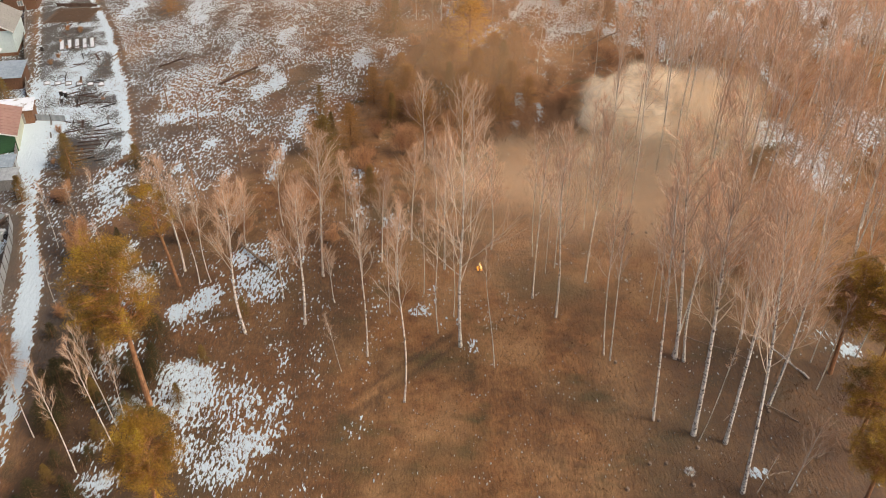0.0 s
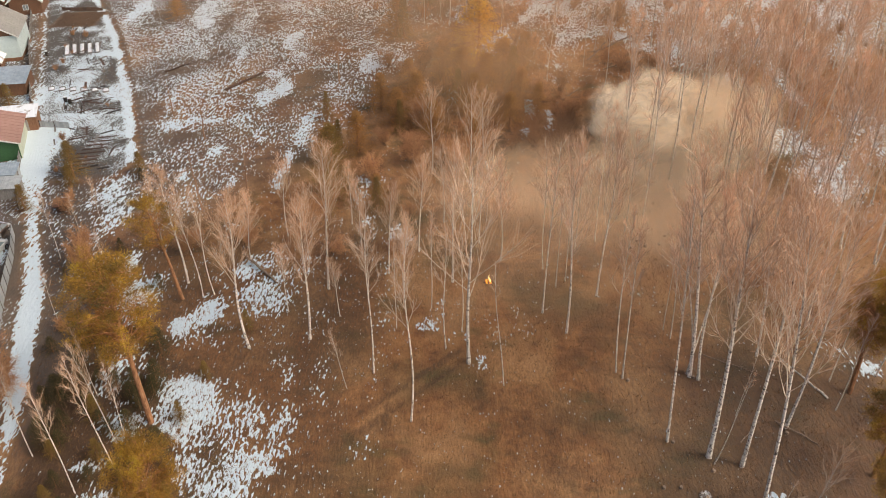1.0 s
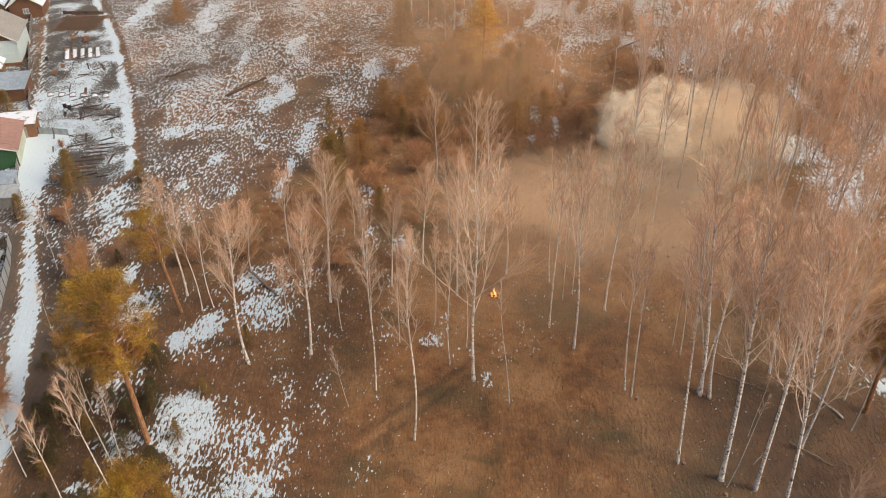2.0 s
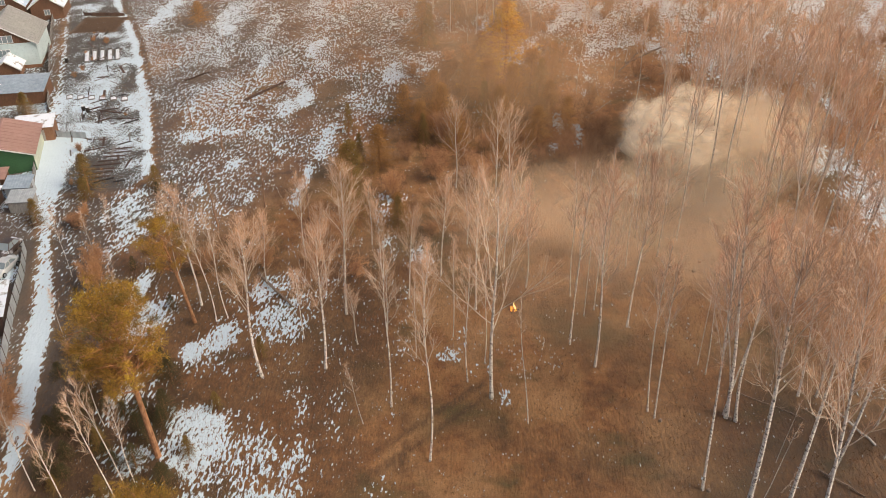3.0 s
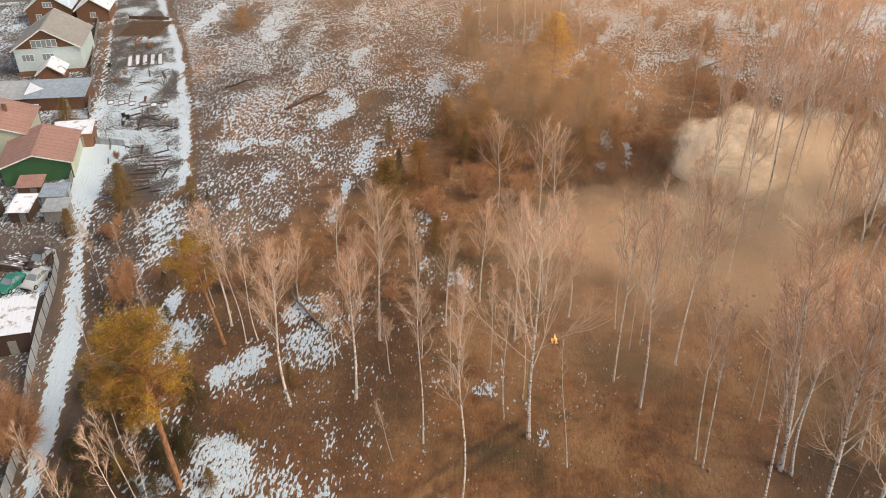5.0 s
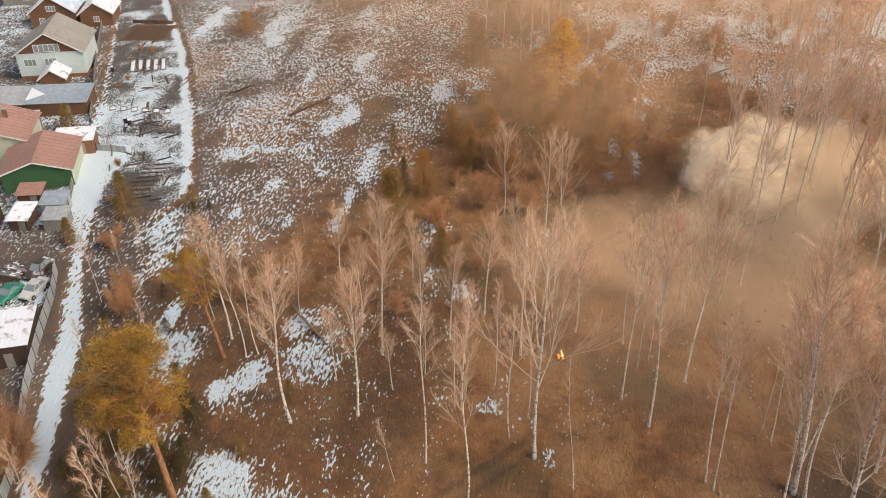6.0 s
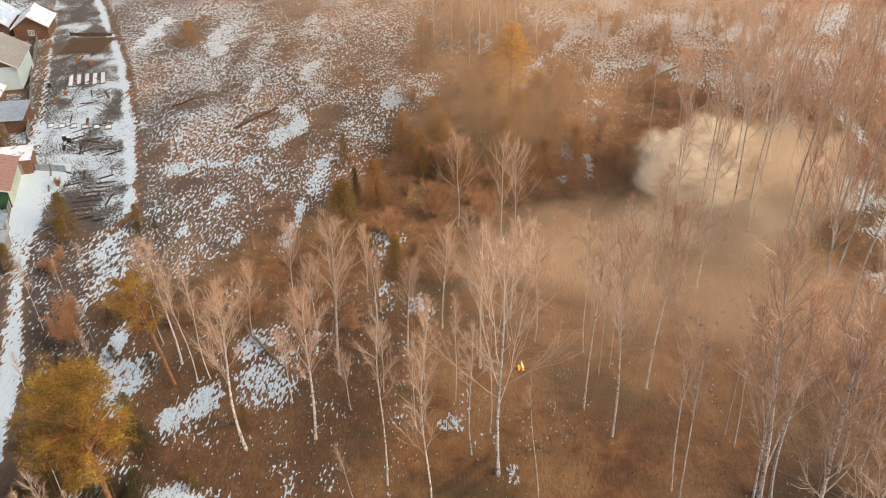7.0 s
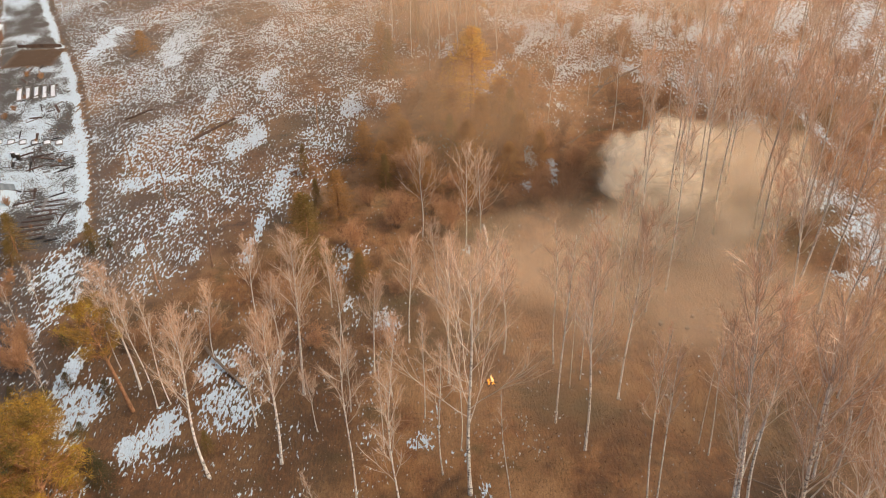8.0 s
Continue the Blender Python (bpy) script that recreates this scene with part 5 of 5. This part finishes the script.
def build_shed(x, y, yaw, w, d, low, high, wall, roof, label, door=True, ribs=8):
    """A shed with one roof slope that falls towards -y; x and y: the middle of its front."""
    ob = thing("shed", x, y, yaw, label, "shed", "sheds of the plots")
    bm = bmesh.new()
    outline = [(0, -0.4), (d, -0.4), (d, high), (0, low)]
    a = [bm.verts.new((-w / 2, u, z)) for u, z in outline]
    b = [bm.verts.new((w / 2, u, z)) for u, z in outline]
    bm.faces.new(a)
    bm.faces.new(b[::-1])
    for i in range(4):
        bm.faces.new((a[(i + 1) % 4], a[i], b[i], b[(i + 1) % 4]))
    bmesh.ops.recalc_face_normals(bm, faces=bm.faces[:])
    part("wall", bm, wall, ob)
    tilt = math.atan2(high - low, d)
    turn = pose(0, d / 2, (low + high) / 2 + 0.05, math.degrees(tilt), 0, 0)
    length = math.hypot(d, high - low) + 0.5
    deck = part("roof", box(w + 0.5, length, 0.07, turn=turn), roof, ob)
    for k in range(ribs):
        part("rib", box(0.05, length, 0.11, turn=turn @ Matrix.Translation((-w / 2 + w * (k + 0.5) / ribs, 0, 0))), roof, deck)
    if door:
        leaf = part("door", box(0.9, 0.06, min(1.9, low - 0.15), w * 0.18, -0.035, 0), GREY_WOOD, ob, "grey board door")
        part("handle", box(0.04, 0.06, 0.16, w * 0.18 + 0.33, -0.09, 0.95), RIM, leaf)
    return ob


build_house(-87.0, 154.6, 14, 11.6, 10.5, 5.0, 8.6, WHITE_WALL, BROWN_WOOD, TAN_ROOF, "two-storey white house with a tan metal roof",
            ((-3.6, 2.7, 2.1, 1.2, 3), (0.0, 2.7, 2.1, 1.2, 3), (-0.2, 5.25, 4.4, 1.25, 5)), BROWN_WOOD, chimney=False)
build_house(-69.8, 115.6, 18, 9.6, 9.5, 3.0, 4.6, GREEN_WALL, None, RED_ROOF, "low house with green siding and a red metal roof", (), side=PALE_WALL, chimney=False)
build_house(-80.2, 121.5, 16, 11.0, 9.0, 4.4, 6.4, PALE_WALL, None, RED_ROOF, "pale house with a brownish-red metal roof", ((-1.0, 1.2, 1.2, 1.2, 2),))
build_house(-100.0, 180.5, 12, 9.0, 9.0, 3.4, 6.6, BROWN_WOOD, None, PALE_ROOF, "brown log house with pale snowy roof slopes", ((0.0, 3.6, 1.8, 1.0, 3), (-2.2, 1.0, 1.1, 1.1, 2)))
build_house(-91.0, 181.5, 12, 6.5, 7.0, 2.8, 5.0, BROWN_WOOD, None, SNOW_ROOF, "brown wooden house under a snowy roof", ((0.0, 1.0, 1.1, 1.0, 2),), chimney=False)
build_house(-114.0, 195.0, 12, 10.0, 9.0, 3.2, 6.2, GREY_WOOD, None, SNOW_ROOF, "grey wooden house under a snowy roof", ((0.0, 1.0, 1.1, 1.0, 2),))
build_house(-85.2, 150.6, 14, 4.2, 3.6, 1.9, 3.4, BROWN_WOOD, None, SNOW_ROOF, "small brown porch with a snowy pitched roof", (), chimney=False)
long_shed = build_shed(-78.9, 139.4, 10, 10.0, 5.6, 2.3, 3.1, BROWN_WOOD, BLUE_ROOF, "long shed with a smooth blue-grey metal roof", ribs=10)
part("snow_patch", prism([(-5.0, 0.8), (-5.0, 4.8), (-2.2, 2.6)], -0.06, 0.0), SNOW, long_shed, "three-sided patch of snow on the roof").matrix_basis = pose(0, 0, 2.48, math.degrees(math.atan2(0.8, 5.6)), 0, 0) @ pose(0, 0, 0, -90, 0, 0)
build_shed(-88.2, 138.2, 8, 8.0, 5.8, 2.4, 3.1, BROWN_WOOD, SHEET, "old shed with a dull grey metal roof", ribs=8)
build_shed(-82.0, 130.6, 14, 7.0, 4.0, 2.2, 2.9, GREY_WOOD, PALE_ROOF, "low shed with a pale blue roof")
build_shed(-69.2, 126.0, 14, 5.5, 3.2, 2.4, 3.0, BROWN_WOOD, SNOW_ROOF, "brown lean-to with snow on its roof")
build_shed(-68.6, 110.8, 10, 3.2, 2.4, 2.0, 2.4, BROWN_WOOD, RED_ROOF, "small red-brown shed among the houses")
build_shed(-64.2, 108.8, 8, 3.2, 2.6, 1.8, 2.2, SHEET, BLUE_ROOF, "small blue-grey metal shed")
build_shed(-62.2, 105.2, 8, 3.0, 2.6, 1.7, 2.0, GREY_WOOD, SHEET, "grey shed with a ribbed flat roof", ribs=10)
build_shed(-67.1, 104.8, 6, 2.6, 3.6, 1.7, 2.2, DARK_WOOD, SNOW_ROOF, "dark shed with a white snowy roof")
build_shed(-72.5, 103.5, 6, 4.0, 4.0, 1.9, 2.4, DARK_WOOD, PALE_ROOF, "dark shed with a pale roof")
build_shed(-55.2, 78.6, 18, 6.5, 6.0, 2.9, 3.3, DARK_WOOD, SNOW_ROOF, "dark garage with a patchy snowy metal roof", ribs=12)
build_shed(-53.2, 101.6, 20, 1.3, 1.2, 0.9, 1.1, DARK_WOOD, BROWN_WOOD, "little dark brown hutch with a board roof", door=False, ribs=3)


# ---- parked cars ----
def build_car(x, y, yaw, paint, label, tall=1.42, length=4.2):
    ob = thing("car", x, y, yaw, label, "car", "parked cars")
    half = 0.82
    def loft(rings):
        bm = bmesh.new()
        rows = [[bm.verts.new(p) for p in ring] for ring in rings]
        n = len(rows[0])
        for r0, r1 in zip(rows, rows[1:]):
            for i in range(n):
                bm.faces.new((r0[i], r0[(i + 1) % n], r1[(i + 1) % n], r1[i]))
        bm.faces.new(rows[0][::-1])
        bm.faces.new(rows[-1])
        bmesh.ops.recalc_face_normals(bm, faces=bm.faces[:])
        return bm
    def ring(yy, w, z0, z1):
        return [(-w * 0.94, yy, z0), (w * 0.94, yy, z0), (w, yy, z0 + 0.18), (w, yy, z1 - 0.14), (w * 0.9, yy, z1), (-w * 0.9, yy, z1), (-w, yy, z1 - 0.14), (-w, yy, z0 + 0.18)]
    L = length / 2
    part("body", loft([ring(-L, 0.70, 0.30, 0.66), ring(-L + 0.15, 0.79, 0.22, 0.74), ring(-L + 1.15, half, 0.20, 0.90), ring(0.2, half, 0.20, 0.94), ring(L - 0.75, half, 0.20, 0.96), ring(L - 0.12, 0.78, 0.24, 0.93), ring(L, 0.70, 0.32, 0.80)]), paint, ob)
    bm = bmesh.new()
    low = [bm.verts.new(v) for v in ((-0.76, -L + 1.1, 0.86), (0.76, -L + 1.1, 0.86), (0.76, L - 0.6, 0.9), (-0.76, L - 0.6, 0.9))]
    top = [bm.verts.new(v) for v in ((-0.60, -L + 1.8, tall - 0.06), (0.60, -L + 1.8, tall - 0.06), (0.60, L - 1.3, tall - 0.06), (-0.60, L - 1.3, tall - 0.06))]
    for i in range(4):
        bm.faces.new((low[i], low[(i + 1) % 4], top[(i + 1) % 4], top[i]))
    bm.faces.new(top)
    bmesh.ops.recalc_face_normals(bm, faces=bm.faces[:])
    part("glass", bm, GLASS, ob, "dark car glass")
    part("roof", box(1.24, 2 * L - 3.05, 0.09, 0, 0.25, tall - 0.07, 0.03), paint, ob)
    for s in (-1, 1):
        for y0, z0, y1, z1 in ((-L + 1.12, 0.88, -L + 1.8, tall - 0.04), (L - 1.3, tall - 0.04, L - 0.62, 0.92), (0.2, 0.9, 0.2, tall - 0.05)):
            post = Shape()
            flare = lambda z: 0.62 + 0.15 * (tall - z) / (tall - 0.88)
            post.tube([Vector((s * flare(z0), y0, z0)), Vector((s * flare(z1), y1, z1))], [0.05, 0.05], 4)
            part("pillar", post.mesh("pillar", paint), None, ob)
        part("headlight", box(0.34, 0.06, 0.14, s * 0.52, -L + 0.01, 0.52, 0.02), LAMP_GLASS, ob, "clear headlight")
        part("tail_light", box(0.26, 0.06, 0.16, s * 0.54, L - 0.02, 0.60, 0.02), RED_ROOF, ob, "red tail light")
        part("mirror", box(0.16, 0.09, 0.12, s * 0.9, -L + 1.45, 0.93, 0.02), paint, ob)
        for yy in (-L + 0.78, L - 0.80):
            tyre = Shape()
            tyre.tube([Vector((s * 0.80 - 0.09, yy, 0.30)), Vector((s * 0.80 - 0.08, yy, 0.30)), Vector((s * 0.80 + 0.08, yy, 0.30)), Vector((s * 0.80 + 0.09, yy, 0.30))], [0.22, 0.31, 0.31, 0.20], 16)
            wheel = part("wheel", tyre.mesh("tyre", RUBBER), None, ob, "black tyre")
            rim = Shape()
            rim.tube([Vector((s * 0.80 - 0.07, yy, 0.30)), Vector((s * 0.80 + s * 0.075, yy, 0.30)), Vector((s * 0.80 + s * 0.08, yy, 0.30))], [0.19, 0.19, 0.01], 12)
            part("rim", rim.mesh("rim", RIM), None, wheel)
    for yy in (-L - 0.02, L + 0.0):
        part("bumper", box(1.5, 0.10, 0.18, 0, yy, 0.30, 0.03), RUBBER, ob, "dark bumper")
    return ob


build_car(-60.9, 90.8, -14, GREEN_PAINT, "green hatchback parked in the snowy yard", length=3.9)
build_car(-58.2, 91.9, -10, SILVER_PAINT, "silver saloon car parked in the snowy yard")
build_car(-59.6, 95.9, -8, DARK_PAINT, "dark car with snow on its roof", tall=1.6, length=4.3)


# ---- fences ----
def build_fence(points, high, material, label, boards, name="fence"):
    """A fence along the points: posts, and boards or sheets between them."""
    x, y = points[0]
    ob = thing(name, x, y, 0, label, "fence", "fences of the plots")
    base = land(x, y)
    for (x0, y0), (x1, y1) in zip(points, points[1:]):
        n = max(1, round(math.hypot(x1 - x0, y1 - y0) / 2.4))
        for k in range(n):
            a = (x0 + (x1 - x0) * k / n, y0 + (y1 - y0) * k / n)
            b = (x0 + (x1 - x0) * (k + 1) / n, y0 + (y1 - y0) * (k + 1) / n)
            yaw = math.degrees(math.atan2(b[1] - a[1], b[0] - a[0]))
            z = land(*a) - base
            length = math.hypot(b[0] - a[0], b[1] - a[1])
            part("post", box(0.09, 0.09, high + 0.35, a[0] - x, a[1] - y, z - 0.3), DARK_WOOD, ob)
            for i in range(boards):
                t = (i + 0.5) / boards
                wob = random.uniform(-0.05, 0.05)
                turn = pose(0, 0, 0, 0, 0, yaw)
                part("board", box(length / boards - 0.012, 0.025, high + wob, a[0] + (b[0] - a[0]) * t - x, a[1] + (b[1] - a[1]) * t - y, z - 0.05, turn=turn), material, ob)
    return ob


build_fence([(-42.6, 54.0), (-44.6, 59.2), (-46.3, 65.4), (-50.5, 75.6), (-53.0, 82.8), (-55.4, 91.0), (-57.4, 96.0)], 1.9, SHEET, "tall grey metal sheet fence along the snowy lane", 2)
build_fence([(-59.0, 101.5), (-62.0, 108.5), (-64.5, 114.5), (-68.0, 124.5)], 1.5, GREY_WOOD, "grey weathered board fence beside the yard", 8)
build_fence([(-72.0, 137.0), (-76.5, 148.0), (-82.5, 162.0), (-91.0, 184.0)], 1.4, GREY_WOOD, "grey board fence between house and plots", 6)
build_fence([(-66.6, 127.5), (-61.5, 126.8)], 1.2, SHEET, "short grey board fence across the plot", 8)
build_fence([(-84.0, 183.2), (-75.0, 182.6)], 0.8, DARK_WOOD, "low dark board fence round a plot", 6)


def build_log_pile(x, y, yaw, wide, deep, seed):
    """A low stack of cut logs, rows crossing the yard, with snow lying on the top ones."""
    rng = random.Random(seed)
    ob = thing("log_pile", x, y, yaw, "low stack of dark cut logs with snow on top", "log pile")
    for level in range(3):
        for k in range(int(deep / 0.34) - level):
            r = rng.uniform(0.12, 0.17)
            shape = Shape()
            y0, z = -deep / 2 + 0.17 * level + 0.34 * k + rng.gauss(0, 0.03), 0.15 + 0.27 * level
            x0 = -wide / 2 + rng.uniform(-0.15, 0.15)
            ends = (Vector((x0, y0, z)), Vector((x0 + 0.01, y0, z)), Vector((x0 + wide, y0 + rng.gauss(0, 0.05), z)), Vector((x0 + wide + 0.01, y0, z)))
            shape.tube(ends, [0.01, r, r * 0.9, 0.01], 7)
            part("log", shape.mesh("pile_log", rng.choice((DARK_WOOD, DARK_WOOD, GREY_WOOD))), None, ob)
            if level == 2 or rng.random() < 0.3:
                for _ in range(3):
                    cap, at = Shape(), x0 + rng.uniform(0.2, wide - 0.8)
                    cap.tube([Vector((at, y0, z + r * 0.8)), Vector((at + 0.2, y0, z + r * 0.9)), Vector((at + rng.uniform(0.4, 0.9), y0, z + r * 0.8))], [0.02, 0.11, 0.02], 6)
                    part("snow_cap", cap.mesh("pile_snow", SNOW), None, ob, "strip of snow")


build_log_pile(-62.6, 95.6, -10, 3.2, 3.6, 9)


# ---- things in the plots ----
def mound(w, d, h, seed):
    rng, verts, faces, n = random.Random(seed), [], [], 10
    for j in range(n + 1):
        for i in range(n + 1):
            u, v = 2 * i / n - 1, 2 * j / n - 1
            z = h * max(0.0, (1 - u ** 4) * (1 - v ** 4)) ** 0.6
            verts.append((u * w / 2 + rng.gauss(0, 0.02), v * d / 2, z - 0.12 + rng.gauss(0, 0.03) * (z > 0)))
    for j in range(n):
        for i in range(n):
            a = j * (n + 1) + i
            faces.append((a, a + 1, a + n + 2, a + n + 1))
    return verts, faces


def build_bed(x, y, yaw, w, d, seed):
    ob = thing("garden_bed", x, y, yaw, "raised garden bed under snow", "garden bed", "garden beds", 0.0)
    verts, faces = mound(w, d, 0.38, seed)
    part("snow_cover", mesh_from("snow_cover", verts, faces, SNOW, True), None, ob)
    for s in (-1, 1):
        part("side_board", box(0.05, d, 0.3, s * (w / 2 + 0.02), 0, -0.05), GREY_WOOD, ob)
        part("end_board", box(w, 0.05, 0.3, 0, s * (d / 2 + 0.03), -0.05), GREY_WOOD, ob)


for k, x in enumerate((-74.6, -73.2, -71.8, -70.4, -69.0)):
    build_bed(x, 160.5 + 0.25 * k, 20, 0.8, 6.0, k)
for k in range(6):
    build_bed(-70.5 + 2.0 * k, 142.2 - 0.2 * k, 20, 1.0, 1.5, 20 + k)


def build_barrel(x, y):
    shape = Shape()
    shape.tube([Vector((0, 0, z)) for z in (-0.05, 0.0, 0.28, 0.3, 0.32, 0.6, 0.85, 0.86)], [0.25, 0.29, 0.31, 0.33, 0.31, 0.31, 0.29, 0.02], 14)
    ob = tagged(new("barrel"), "dark water barrel with a cap of snow", "barrel", "barrels of the plots")
    ob.matrix_basis = pose(x, y, land(x, y))
    part("drum", shape.mesh("drum", CHAR), None, ob)
    lid = Shape()
    lid.tube([Vector((0, 0, z)) for z in (0.85, 0.93, 0.98)], [0.28, 0.22, 0.02], 14)
    part("snow_cap", lid.mesh("snow_cap", SNOW), None, ob, "cap of snow")


for x, y in ((-66.0, 137.0), (-65.0, 136.4), (-77.5, 158.0)):
    build_barrel(x, y)


def build_board(x, y, yaw, length, width, material, lean):
    """An old board lying in a plot, one end propped up."""
    ob = tagged(new("plank"), "old weathered board lying in a snowy plot", "plank", "boards in the plots")
    ob.matrix_basis = pose(x, y, land(x, y) + 0.04 + length * 0.5 * math.sin(radians(lean)), 0, -lean, yaw)
    part("timber", box(length, width, 0.05, bevel=0.01), material, ob)


litter = random.Random(21)
for _ in range(64):
    y = litter.uniform(112, 176)
    x = litter.uniform(lane_line(y) + 3, path_line(y) - 3.4)
    build_board(x, y, litter.choice((20, 110)) + litter.gauss(0, 16), litter.uniform(0.9, 3.4), litter.uniform(0.12, 0.5), litter.choice((DARK_WOOD, GREY_WOOD, DARK_WOOD, CHAR)), litter.uniform(0, 6))
for _ in range(26):
    y = litter.uniform(100, 190)
    x = litter.uniform(lane_line(y) - 16, lane_line(y) - 4)
    if not (112 < y < 130 or 136 < y < 168 or 178 < y):
        build_board(x, y, litter.choice((20, 110)) + litter.gauss(0, 16), litter.uniform(0.9, 3.0), litter.uniform(0.12, 0.6), litter.choice((DARK_WOOD, GREY_WOOD, BROWN_WOOD)), litter.uniform(0, 6))


for k in range(8):
    build_board(-55.4 + 0.1 * k, 114.6 + 1.25 * k, 12 + 3 * math.sin(k * 2.1), 4.2 - 0.4 * (k % 3), 0.36, DARK_WOOD, 0)


def build_boulder(x, y, size, seed):
    rng, bm = random.Random(seed), bmesh.new()
    bmesh.ops.create_icosphere(bm, subdivisions=2, radius=size)
    for v in bm.verts:
        v.co *= 1 + 0.25 * noise.noise(v.co * 2.1 + Vector((seed, 0, 0)))
        v.co.z *= 0.6
    ob = tagged(new("tussock"), "grey frosted grass tussock on brown ground", "tussock", "frosted tussocks")
    ob.matrix_basis = pose(x, y, land(x, y))
    part("clod", bm, DEADWOOD, ob)
    shape = Shape()
    for _ in range(160):
        way = Vector((rng.gauss(0, 1), rng.gauss(0, 1), abs(rng.gauss(0, 0.9)))).normalized()
        shape.blade(way * size * 0.6, (way + Vector((0, 0, -0.25))).normalized(), way.cross(Vector((0.2, 0.3, 1))).normalized(), size * 0.9, 0.025)
    part("blades", shape.mesh("tussock_blades", TRIM), None, ob, "pale frosted blades")


build_boulder(22.3, 52.4, 0.42, 1)
